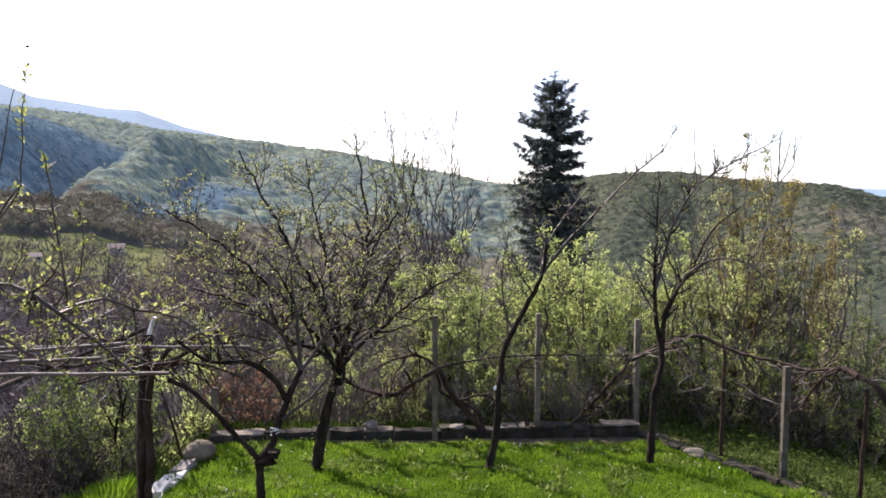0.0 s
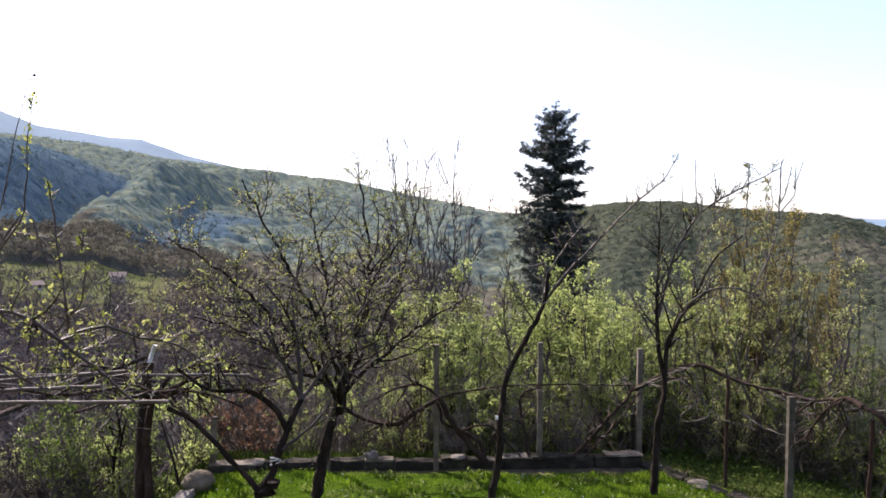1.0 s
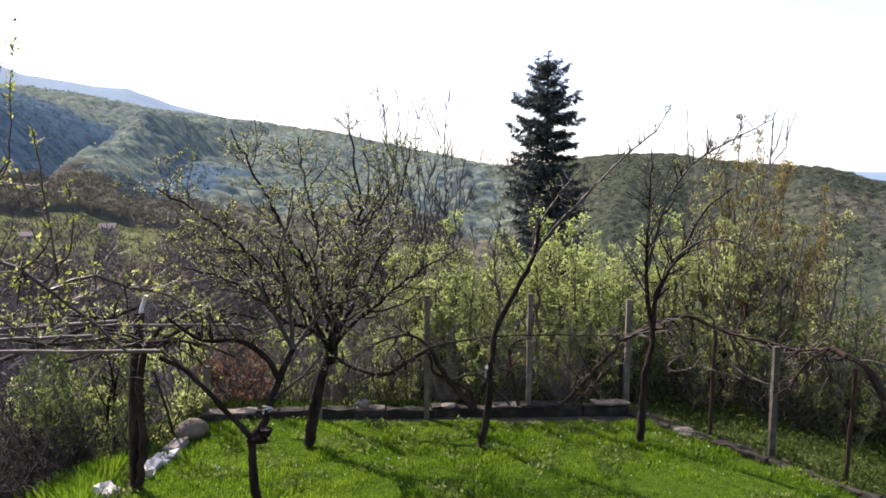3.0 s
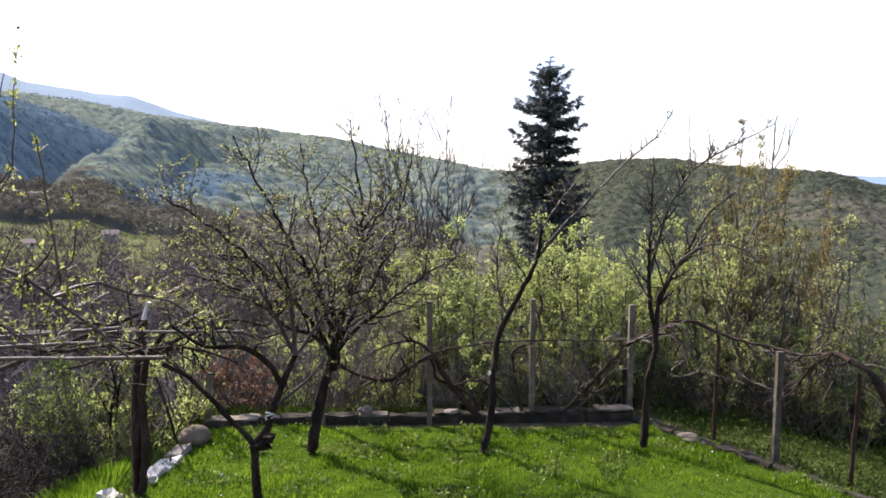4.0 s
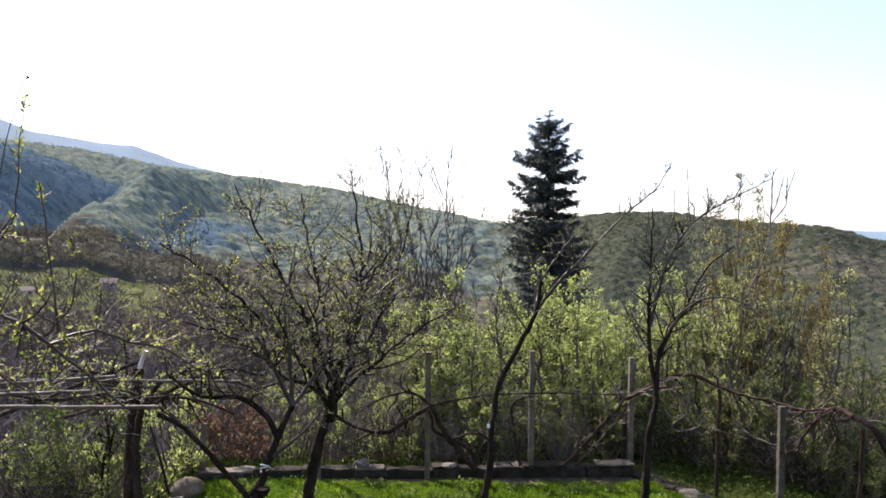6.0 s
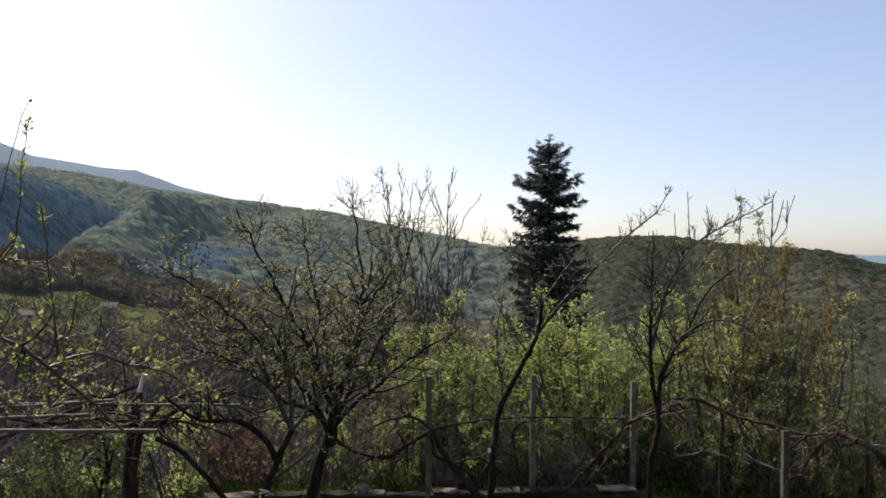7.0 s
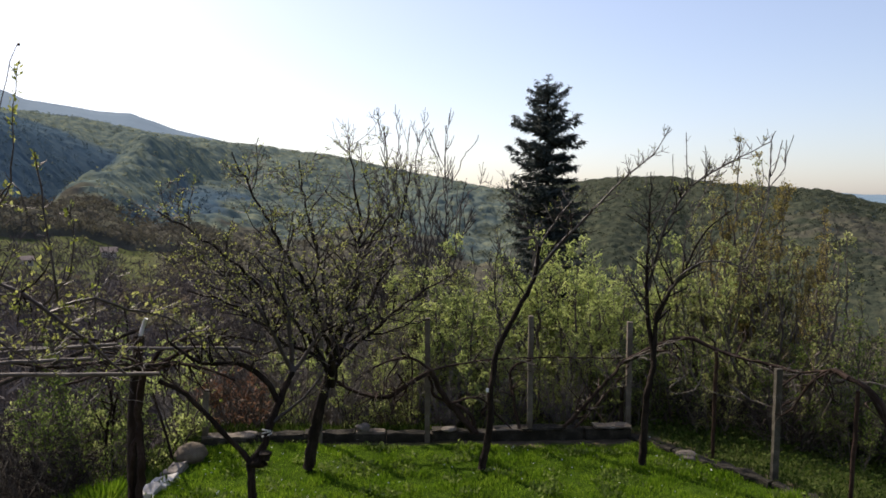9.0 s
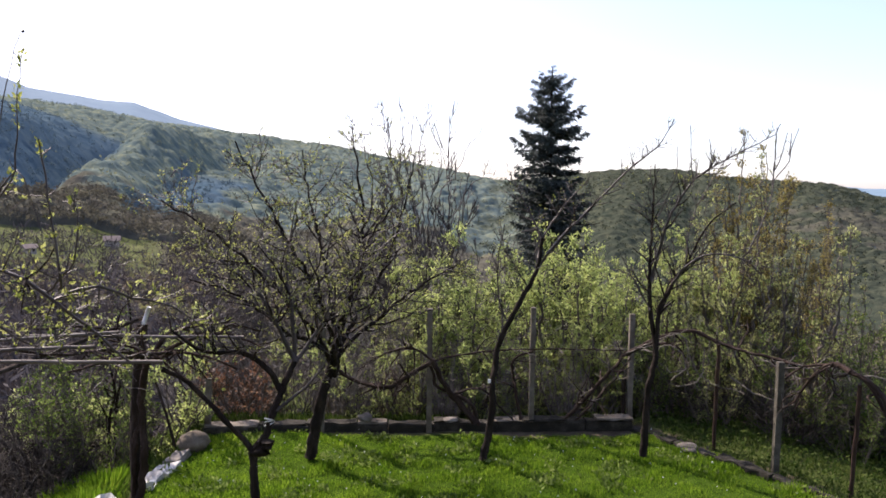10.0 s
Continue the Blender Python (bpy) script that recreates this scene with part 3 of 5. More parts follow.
def make_forest():
    """Single trees that stand out of the hill woods, and scrub over the valley slope."""
    rng = np.random.default_rng(11)
    k = 13000
    a = np.where(rng.random(k) < 0.65, rng.uniform(-34, 2, k), rng.uniform(2, 34, k))
    rr = np.interp(a, RIDGE_AZ, RIDGE_R)
    r = np.sqrt(rng.uniform(240 ** 2, (rr + 12) ** 2))
    x, y = r * np.sin(np.radians(a)), r * np.cos(np.radians(a))
    s = rng.uniform(1.5, 3.2, k) * np.where(r > rr - 40, 0.7, 1.0) * np.where(a > 6, 0.55, 1.0)
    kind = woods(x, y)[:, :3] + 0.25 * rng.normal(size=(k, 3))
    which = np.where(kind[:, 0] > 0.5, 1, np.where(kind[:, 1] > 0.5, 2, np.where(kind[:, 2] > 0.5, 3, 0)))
    edge = rng.uniform(-34, -12, 2600), rng.uniform(244, 318, 2600)      # the leafless wood above the meadow
    x, y = np.append(x, edge[1] * np.sin(np.radians(edge[0]))), np.append(y, edge[1] * np.cos(np.radians(edge[0])))
    s, which = np.append(s, rng.uniform(0.8, 1.9, 2600)), np.append(which, np.full(2600, 2))
    # The second kind repeats the painted gully shade on single trees.
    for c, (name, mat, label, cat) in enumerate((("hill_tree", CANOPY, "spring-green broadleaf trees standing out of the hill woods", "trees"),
                                                 ("dark_wood", GULLY_SHADE, "hillside gully trees, the gully shade put into their dark blue-green", "trees"),
                                                 ("bare_wood", BROWNWOOD, "brown leafless trees above the valley meadow", "woodland"),
                                                 ("hill_scrub", HILLSCRUB, "grey-olive bushes over the bare-looking hill", "scrub"))):
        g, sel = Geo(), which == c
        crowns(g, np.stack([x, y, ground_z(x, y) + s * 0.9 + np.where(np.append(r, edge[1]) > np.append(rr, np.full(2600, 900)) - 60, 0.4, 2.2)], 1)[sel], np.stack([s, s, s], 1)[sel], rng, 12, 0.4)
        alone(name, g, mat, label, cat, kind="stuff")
    k = 7000
    a = rng.uniform(-36, 36, k)
    r = np.exp(rng.uniform(math.log(24), math.log(215), k))
    hedge = np.abs(np.sin(r * 0.07 + a * 0.5)) > 0.82
    keep = ~((a < -19) & (r > 128) & ~hedge)
    a, r = a[keep], r[keep]
    x, y = r * np.sin(np.radians(a)), r * np.cos(np.radians(a))
    s = rng.uniform(0.7, 1.7, len(a)) * (0.7 + r / 150)
    z = ground_z(x, y)
    h = np.array([fold(p, q, 18, 2.4) for p, q in zip(x, y)]) + 0.25 * rng.normal(size=len(a)) > np.where(a < -4, 0.3, 0.02)
    for name, mat, label, cat, sel in (("valley_scrub", SCRUB, "olive and brown scrub on the valley slope", "scrub", h),
                                       ("bare_scrub", DRYSCRUB, "grey-brown leafless scrub on the valley slope", "scrub", ~h)):
        g = Geo()
        dry = mat is DRYSCRUB
        crowns(g, np.stack([x, y, z + s * 0.7], 1)[sel], np.stack([s, s, s * 1.3], 1)[sel], rng, 30, 0.7 if dry else 0.28, 0.1 if dry else 0.8, 1.0 if dry else 0.0)
        alone(name, g, mat, label, cat, kind="stuff")


make_forest()


def cottage(x, y, w, d, h, turn):
    """A small far house in the valley."""
    z = float(ground_z(x, y))
    t = thing("cottage", (x, y, z), "small pale farm cottage with a faded roof in the valley", "house", "cottages")
    rot = Matrix.Rotation(turn, 3, "Z")

    def put(pts):
        return [tuple(rot @ Vector(p) + Vector((x, y, z))) for p in pts]

    g = Geo()
    g.add(put([(sx * w / 2, sy * d / 2, q) for q in (-0.5, h) for sx, sy in ((-1, -1), (1, -1), (1, 1), (-1, 1))]),
          np.array([(0, 1, 5, 4), (1, 2, 6, 5), (2, 3, 7, 6), (3, 0, 4, 7), (4, 5, 6, 7)]))
    part("wall", g, PLASTER, t, smooth=False)
    g = Geo()
    e = 0.35
    v = [(-w / 2 - e, -d / 2 - e, h - 0.1), (w / 2 + e, -d / 2 - e, h - 0.1), (w / 2 + e, d / 2 + e, h - 0.1), (-w / 2 - e, d / 2 + e, h - 0.1),
         (-w / 2 - e, 0, h + 0.4 * d), (w / 2 + e, 0, h + 0.4 * d)]
    g.add(put(v), np.array([(0, 1, 5, 4), (2, 3, 4, 5), (3, 2, 1, 0)]))
    g.f.append(np.array([(0, 4, 3), (1, 2, 5)]))
    part("roof", g, ROOF, t, smooth=False)
    for k in (0.2,):
        g = Geo()
        g.add(put([(k * w - 0.2, -d / 2 - 0.02, 0.35 * h), (k * w + 0.2, -d / 2 - 0.02, 0.35 * h), (k * w + 0.2, -d / 2 - 0.02, 0.8 * h), (k * w - 0.2, -d / 2 - 0.02, 0.8 * h)]), np.array([(0, 1, 2, 3)]))
        part("window", g, WOOD, t, "dark window", smooth=False)


cottage(*(-80.99, 190.00, -6.81)[:2], 3.4, 2.8, 1.5, 0.4)
cottage(*(-74.73, 140.00, -9.78)[:2], 1.9, 1.6, 1.1, 0.9)


# ---- the garden border ----
def block(g, x0, y0, z0, x1, y1, z1, rng, j=0.01):
    """A slightly uneven squared block."""
    c = np.array([(x, y, z) for z in (z0, z1) for x, y in ((x0, y0), (x1, y0), (x1, y1), (x0, y1))], float)
    c += rng.normal(size=c.shape) * j
    g.add(c, np.array([(3, 2, 1, 0), (4, 5, 6, 7), (0, 1, 5, 4), (1, 2, 6, 5), (2, 3, 7, 6), (3, 0, 4, 7)]))


def bar(g, a, b, w, h, rng, j=0.0):
    """A beam from a to b, w wide and h high."""
    a, b = np.array(a, float), np.array(b, float)
    d = unit(b - a)
    s = np.cross(d, (0, 0, 1))
    s = unit(s) if np.linalg.norm(s) > 0.05 else np.array([1.0, 0, 0])
    u = np.cross(s, d)
    q = [p + s * sx * w / 2 + u * sz * h / 2 for p in (a, b) for sx, sz in ((-1, -1), (1, -1), (1, 1), (-1, 1))]
    q = np.array(q) + rng.normal(size=(8, 3)) * j
    g.add(q, np.array([(0, 1, 2, 3), (7, 6, 5, 4), (0, 4, 5, 1), (1, 5, 6, 2), (2, 6, 7, 3), (3, 7, 4, 0)]))


def slab(g, a, b, w, h, z0, rng, rough=0.02, seed=0.0):
    """A rough cast block from a to b with worn, uneven edges."""
    a, b = np.array(a, float), np.array(b, float)
    length = np.linalg.norm(b - a)
    d = (b - a) / length
    s = np.array([-d[1], d[0]])
    n = max(3, int(length / 0.12))
    prof = [(-0.5, 0.0), (-0.5, 0.6), (-0.49, 0.93), (-0.44, 1.0), (0.0, 1.0), (0.44, 1.0), (0.49, 0.93), (0.5, 0.6), (0.5, 0.0)]
    k, v = len(prof), []
    for i in range(n + 1):
        p = a + d * length * i / n
        for c, t in prof:
            e = (noise.noise(Vector((p[0] * 5 + c, p[1] * 5 + t, seed))) + 0.6 * noise.noise(Vector((p[0] * 17, p[1] * 17 + 3 * c, 4 * t + seed)))) * rough
            x = p + s * (c * w + e)
            v.append((x[0], x[1], z0 + h * t + (e * 1.2 if t > 0.4 else 0)))
    f = [(i * k + j, (i + 1) * k + j, (i + 1) * k + j + 1, i * k + j + 1) for i in range(n) for j in range(k - 1)]
    g.add(v, np.array(f))
    m = g.n - len(v)
    for e in (0, n * k):
        g.f.append(np.array([(m + e, m + e + j, m + e + j + 1) for j in range(1, k - 1)]))


def make_walls():
    rng = np.random.default_rng(3)
    corner_l, corner_r, far_r = (-3.45, 11.25), (2.98, 11.6), (5.6, 7.2)
    for nm, a, b, w, h, lab in (("wall_back", corner_l, corner_r, 0.24, 0.15, "low weathered concrete garden wall with loose stones on top"),
                                ("wall_side", corner_r, far_r, 0.17, 0.06, "low worn concrete kerb along the lawn edge")):
        t = thing(nm, (*a, 0), lab, "wall", kind="structure")
        a, b = np.array(a), np.array(b)
        length = np.linalg.norm(b - a)
        d = (b - a) / length
        s = 0.0
        while s < length:
            k = min(rng.uniform(0.6, 1.4), length - s)
            g = Geo()
            off = np.array([-d[1], d[0]]) * rng.normal() * 0.015
            z = h * (rng.uniform(0.7, 1.3) if nm == "wall_side" else rng.uniform(0.9, 1.1) * (0.62 + 0.5 * s / length))
            slab(g, a + d * (s + 0.006) + off, a + d * (s + k - 0.006) + off, w, z + 0.2, -0.2, rng, 0.032, s)
            part("stone", g, SHADED_WALLSTONE, t, smooth=False)
            s += k
        s = 0.0
        while s < length - 0.3 and nm == "wall_back":   # thin flat slabs laid along the top
            k = min(rng.uniform(0.35, 0.8), length - s)
            if rng.random() < 0.85:
                g = Geo()
                off = np.array([-d[1], d[0]]) * rng.normal() * 0.02
                slab(g, a + d * (s + 0.01) + off, a + d * (s + k - 0.01) + off, w * rng.uniform(0.85, 1.08), 0.014 + 0.014 * rng.random(), h * (0.62 + 0.5 * s / length) + 0.01, rng, 0.022, s + 9)
                part("coping_slab", g, CONCRETE if rng.random() < 0.6 else SHADED_WALLSTONE, t, smooth=False)
            s += k


make_walls()


def post(name, base, top, w, mat, label, category, group="", round_post=False):
    rng = np.random.default_rng(int(abs(base[0]) * 100) + 7)
    g = Geo()
    b, t = np.array(base, float), np.array(top, float)
    if round_post:
        line = np.array([b + (t - b) * u for u in np.linspace(0, 1, 9)]) + rng.normal(size=(9, 3)) * 0.004
        g.tube(line, np.full(9, w / 2), 8)
    else:
        k, q = 7, rng.normal(size=(7, 3)) * 0.003
        v = [b + (t - b) * u + q[i] + np.array([sx * w / 2, sy * w / 2, 0]) for i, u in enumerate(np.linspace(0, 1, k))
             for sx, sy in ((-1, -1), (1, -1), (1, 1), (-1, 1))]
        v = np.vstack([v, t + np.array([0, 0, w * 0.12])])
        f = [(i * 4 + j, i * 4 + (j + 1) % 4, i * 4 + 4 + (j + 1) % 4, i * 4 + 4 + j) for i in range(k - 1) for j in range(4)]
        g.add(v, np.array(f))
        g.f.append(np.array([(k * 4 - 4 + j, k * 4 - 4 + (j + 1) % 4, k * 4) for j in range(4)]))
    return alone(name, g, mat, label, category, base, group, smooth=False)


FENCE = [((-3.41, 11.20, 0.02), (-3.38, 11.20, 0.81)), ((-1.72, 11.20, 0.07), (-1.68, 11.20, 1.75)), ((-0.12, 11.30, 0.08), (-0.12, 11.30, 1.87)),
         ((1.42, 11.45, 0.09), (1.44, 11.45, 1.88)), ((2.98, 11.70, 0.11), (2.99, 11.70, 1.75)), ((2.89, 11.75, 0.10), (2.90, 11.75, 0.75)), ((4.33, 9.60, 0.06), (4.36, 9.60, 1.47))]
for k, (b, t) in enumerate(FENCE):
    old = k == 5
    post("fence_post", (b[0], b[1], b[2] - 0.15), t, 0.05 if old else 0.078, WOOD if old else SHADED_POST if k == 6 else CONCRETE,
         "short dark wooden stake beside a concrete post" if old else "concrete post beside the lawn kerb, darkened for its shade" if k == 6 else "grey weathered concrete fence post beside the wall", "fence post", "fence posts")


def sky_block_wall():
    """Unseen plain wall at the camera's back, where a house is assumed; added to cut blue sky fill."""
    g = Geo()
    g.add([(x, y, z) for z in (-0.1, 6.5) for x, y in ((-6, -1.6), (6, -1.6), (6, -1.25), (-6, -1.25))],
          np.array([(3, 2, 1, 0), (4, 5, 6, 7), (0, 1, 5, 4), (1, 2, 6, 5), (2, 3, 7, 6), (3, 0, 4, 7)]))
    alone("wall_house", g, SKY_BLOCK, "plain unseen grey wall behind the camera, added to block sky light", "wall", kind="structure", smooth=False)


sky_block_wall()


for z in (1.15, 1.72):
    g = Geo()
    xs = np.linspace(-3.35, 2.95, 40)
    g.tube(np.stack([xs, 11.2 + 0.054 * (xs + 3.4) - 0.06, z + 0.02 * np.sin(xs * 4) - 0.03 * np.abs(np.sin((xs + 3.35) * 1.95))], 1), np.full(40, 0.0028), 4)
    alone("fence_wire", g, RUST, "thin rusty wire strung between the fence posts", "wire", (-3.35, 11.14, z), "fence wires")


# ---- the orchard ----
def tree_b():
    p = Plant(21)
    trunk = p.limb([(-1.70, 10.03, 0.04), (-1.58, 10.02, 0.61), (-1.47, 10.00, 1.07), (-1.36, 10.00, 1.45)], 0.076, 0.056, 9)
    f = trunk[-1]
    ends = [[(-1.27, 9.90, 1.77), (-1.09, 9.80, 2.38), (-0.97, 9.90, 3.10), (-1.12, 9.90, 4.39)], [(-1.37, 9.60, 1.82), (-1.56, 9.30, 2.50), (-2.04, 9.20, 3.39), (-2.43, 9.20, 4.16)],
            [(-1.53, 9.70, 1.73), (-1.88, 9.30, 2.29), (-2.47, 9.00, 2.93), (-3.25, 9.00, 3.46)], [(-1.23, 10.20, 1.68), (-0.87, 10.50, 2.30), (-0.57, 10.70, 3.07), (-0.34, 10.80, 4.09)],
            [(-1.40, 10.30, 1.78), (-1.60, 10.70, 2.59), (-1.82, 10.90, 3.45), (-1.95, 11.00, 4.17)], [(-1.14, 10.10, 1.62), (-0.71, 10.30, 1.94), (-0.25, 10.50, 2.30), (0.29, 10.60, 2.60)],
            [(-1.48, 9.60, 1.61), (-1.86, 9.20, 1.89), (-2.32, 8.90, 2.34), (-2.88, 8.80, 2.55)], [(-1.22, 9.50, 1.91), (-0.95, 9.00, 2.54), (-0.80, 8.80, 3.02), (-0.52, 8.60, 3.41)]]
    for k, e in enumerate(ends):
        p.limb([tuple(f - np.array([0, 0.0, 0.1 * (k % 4)])), *e], 0.031, 0.008, 6, kids=21, kid_len=0.78, depth=2, start=0.25, up=0.1, wob=0.012)
    p.bud(0.09, 0.029, 4, 0.42)
    p.build("fruit_tree", (-1.72, 10.14, 0.00), "old dark-barked fruit tree with opening yellow-green buds", "tree", BARK, TWIG, BUD, "fruit trees")


def tree_a():
    p = Plant(22)
    p.limb([(-1.81, 7.70, -0.22), (-1.84, 7.70, 0.27), (-1.88, 7.70, 0.90)], 0.045, 0.042, 9)
    p.limb([(-1.88, 7.70, 0.90), (-2.15, 7.60, 1.28), (-2.45, 7.50, 1.65), (-2.69, 7.40, 1.82)], 0.03, 0.022, 8)
    p.limb([(-1.88, 7.70, 0.91), (-1.76, 7.75, 1.06), (-1.69, 7.80, 1.28), (-1.62, 7.90, 1.50), (-1.50, 8.00, 1.78)], 0.042, 0.032, 8)
    p.limb([(-1.86, 7.70, 0.90), (-1.74, 7.65, 0.93), (-1.72, 7.65, 1.03)], 0.05, 0.055, 8)
    p.limb([(-1.64, 7.90, 1.50), (-1.76, 7.80, 1.76), (-1.99, 7.70, 1.92), (-2.33, 7.60, 1.96), (-2.63, 7.50, 2.19)], 0.035, 0.012, 7, kids=10, kid_len=0.5, depth=1, up=0.2)
    p.limb([(-1.50, 8.00, 1.78), (-1.54, 8.00, 2.35), (-1.60, 8.10, 2.81), (-1.50, 8.10, 3.47)], 0.028, 0.006, 6, kids=14, kid_len=0.6, depth=2)
    p.limb([(-1.50, 8.00, 1.78), (-1.75, 7.80, 2.38), (-1.95, 7.70, 2.68), (-2.47, 7.60, 3.08)], 0.028, 0.006, 6, kids=14, kid_len=0.6, depth=2)
    p.limb([(-1.50, 8.00, 1.78), (-1.28, 8.10, 2.09), (-1.09, 8.10, 2.46), (-0.80, 8.20, 2.81)], 0.026, 0.006, 6, kids=12, kid_len=0.5, depth=2)
    p.limb([(-1.69, 7.80, 1.28), (-1.37, 7.90, 1.53), (-1.18, 8.00, 1.75)], 0.02, 0.012, 6, kids=4, kid_len=0.4)
    p.bud(0.09, 0.025, 4, 0.5)
    t = p.build("fruit_tree", (*(-1.81, 7.70, -0.22)[:2], 0), "leaning forked fruit tree with a knotted black trunk and sparse buds", "tree", BARK, TWIG, BUD, "fruit trees")
    for k in range(3):
        c, g = np.array((-1.73, 7.79, 1.17)) + np.array([0, 0, 0.022 * k]), Geo()
        a = np.linspace(0, 2 * np.pi, 15)
        g.tube(np.stack([c[0] + 0.048 * np.cos(a), c[1] + 0.048 * np.sin(a), c[2] + 0.02 * np.cos(a + k)], 1), np.full(15, 0.008), 5)
        part("tie", g, WHITESTONE, t, "pale cloth tie wound round the branch")


def tree_c():
    p = Plant(23)
    p.limb([(0.62, 10.00, 0.04), (0.73, 10.00, 0.70), (0.74, 10.00, 1.16), (0.83, 10.00, 1.69), (0.99, 10.00, 1.99), (1.28, 10.00, 2.57), (1.36, 10.00, 3.00)], 0.049, 0.024, 9)
    p.limb([(1.28, 10.00, 2.57), (1.55, 9.90, 2.97), (1.96, 9.80, 3.43), (2.44, 9.70, 3.94), (2.71, 9.60, 4.17), (2.89, 9.50, 4.51)], 0.022, 0.006, 6, kids=24, kid_len=0.3, depth=1, up=0.3)
    p.limb([(1.31, 10.00, 2.74), (1.34, 10.00, 3.00), (1.30, 10.00, 3.11), (1.19, 10.00, 3.07)], 0.02, 0.012, 6)
    p.limb([(1.36, 10.00, 3.00), (1.68, 10.10, 3.47), (1.99, 10.20, 3.77)], 0.016, 0.005, 5, kids=14, kid_len=0.35, depth=1)
    p.limb([(1.36, 10.00, 2.96), (1.17, 10.20, 3.40), (0.95, 10.30, 3.84)], 0.014, 0.005, 5, kids=14, kid_len=0.4, depth=1, up=0.3)
    p.limb([(0.93, 10.00, 1.84), (0.79, 9.90, 2.23), (0.78, 9.90, 2.74), (0.85, 9.90, 3.18)], 0.014, 0.005, 5, kids=15, kid_len=0.35, depth=1, up=0.3)
    p.limb([(1.17, 10.00, 2.36), (0.96, 9.80, 2.68), (0.69, 9.70, 3.12)], 0.012, 0.005, 5, kids=10, kid_len=0.3, depth=1)
    p.bud(0.1, 0.024, 3, 0.24)
    t = p.build("fruit_tree", (0.63, 10.12, 0.00), "slender leaning fruit tree with an almost bare crown", "tree", BARK, TWIG, BUD, "fruit trees")
    # Broken branches in paler bark, which stands in for sun on them.
    for line, r in (([(1.06, 9.90, 3.08), (1.19, 9.90, 3.11), (1.29, 9.90, 3.14), (1.29, 9.95, 2.92), (1.27, 10.00, 2.62)], 0.011), ([(1.29, 9.95, 2.61), (1.41, 9.85, 2.66), (1.36, 9.85, 2.48), (1.39, 9.85, 2.32), (1.36, 9.85, 2.19)], 0.007)):
        g = Geo()
        c = curve(line, 0.06)
        g.tube(c, np.linspace(r, r * 0.6, len(c)), 6)
        part("broken_branch", g, PALE_TWIG, t, "broken branch, sunlight put into its pale colour")
    g = Geo()
    c = np.array((0.68, 9.90, 1.10))
    bar(g, c, c + np.array([0.0, 0.0, 0.05]), 0.035, 0.01, np.random.default_rng(1))
    part("tag", g, WHITE, t, "small white tag tied to the trunk", smooth=False)


def tree_d():
    p = Plant(24)
    p.limb([(2.79, 10.15, 0.05), (2.83, 10.15, 0.88), (2.92, 10.15, 1.44), (2.86, 10.15, 1.86), (2.80, 10.10, 2.40), (2.81, 10.10, 3.11), (2.83, 10.10, 3.98)], 0.05, 0.006, 9, kids=21, kid_len=0.45, depth=1, start=0.5, up=0.25)
    p.limb([(2.92, 10.15, 1.44), (2.93, 10.10, 1.99), (3.03, 10.00, 2.33), (3.25, 10.00, 2.67), (3.48, 9.90, 3.19), (3.80, 9.80, 3.49)], 0.035, 0.005, 7, kids=21, kid_len=0.5, depth=1, up=0.2)
    p.limb([(3.04, 10.10, 2.28), (3.10, 9.90, 2.51), (3.27, 9.70, 2.77), (3.54, 9.50, 2.85), (3.81, 9.40, 2.76), (3.95, 9.30, 2.60)], 0.024, 0.006, 6, kids=21, kid_len=0.4, depth=1, up=0.2)
    p.limb([(2.81, 10.10, 2.43), (2.90, 10.00, 2.89), (2.97, 9.90, 3.26), (3.27, 9.80, 3.79), (3.70, 9.70, 4.07), (4.19, 9.60, 4.34)], 0.022, 0.006, 6, kids=33, kid_len=0.28, depth=1, up=0.35)
    p.limb([(3.24, 10.00, 2.67), (3.39, 10.20, 3.33), (3.89, 10.30, 4.16)], 0.012, 0.005, 5, kids=12, kid_len=0.3, depth=1, up=0.35)
    p.limb([(3.81, 9.40, 2.87), (4.10, 9.50, 3.49), (4.18, 9.60, 3.91), (4.19, 9.60, 4.34), (4.24, 9.60, 4.47)], 0.01, 0.005, 5, kids=10, kid_len=0.22, depth=0, up=0.4)
    p.limb([(2.82, 10.10, 2.06), (2.63, 10.20, 2.42), (2.45, 10.30, 2.79)], 0.014, 0.005, 5, kids=12, kid_len=0.3, depth=1)
    for whip in ([(4.16, 9.6, 3.7), (4.18, 9.6, 4.02), (4.2, 9.6, 4.42)], [(4.19, 9.6, 3.9), (4.28, 9.6, 4.12), (4.33, 9.6, 4.36)],
                 [(4.15, 9.6, 3.72), (4.36, 9.6, 4.0), (4.38, 9.6, 4.16), (4.47, 9.6, 4.42)], [(4.36, 9.6, 4.08), (4.38, 9.6, 4.36)], [(3.2, 9.7, 3.7), (3.13, 9.6, 4.12), (3.12, 9.6, 4.45)],
                 [(2.83, 9.9, 3.3), (2.96, 9.6, 3.83), (2.96, 9.6, 4.18)], [(3.42, 9.75, 3.85), (3.39, 9.6, 4.05), (3.36, 9.6, 4.28)], [(3.75, 9.7, 4.08), (3.79, 9.6, 4.23), (3.77, 9.6, 4.37)]):
        p.limb(whip, 0.008, 0.0045, 5, kids=3, kid_len=0.1, depth=0, up=0.4)
    p.bud(0.1, 0.024, 3, 0.24)
    p.build("fruit_tree", (2.83, 10.29, 0.00), "young fruit tree with long whippy shoots on the lawn", "tree", BARK, TWIG, BUD, "fruit trees")


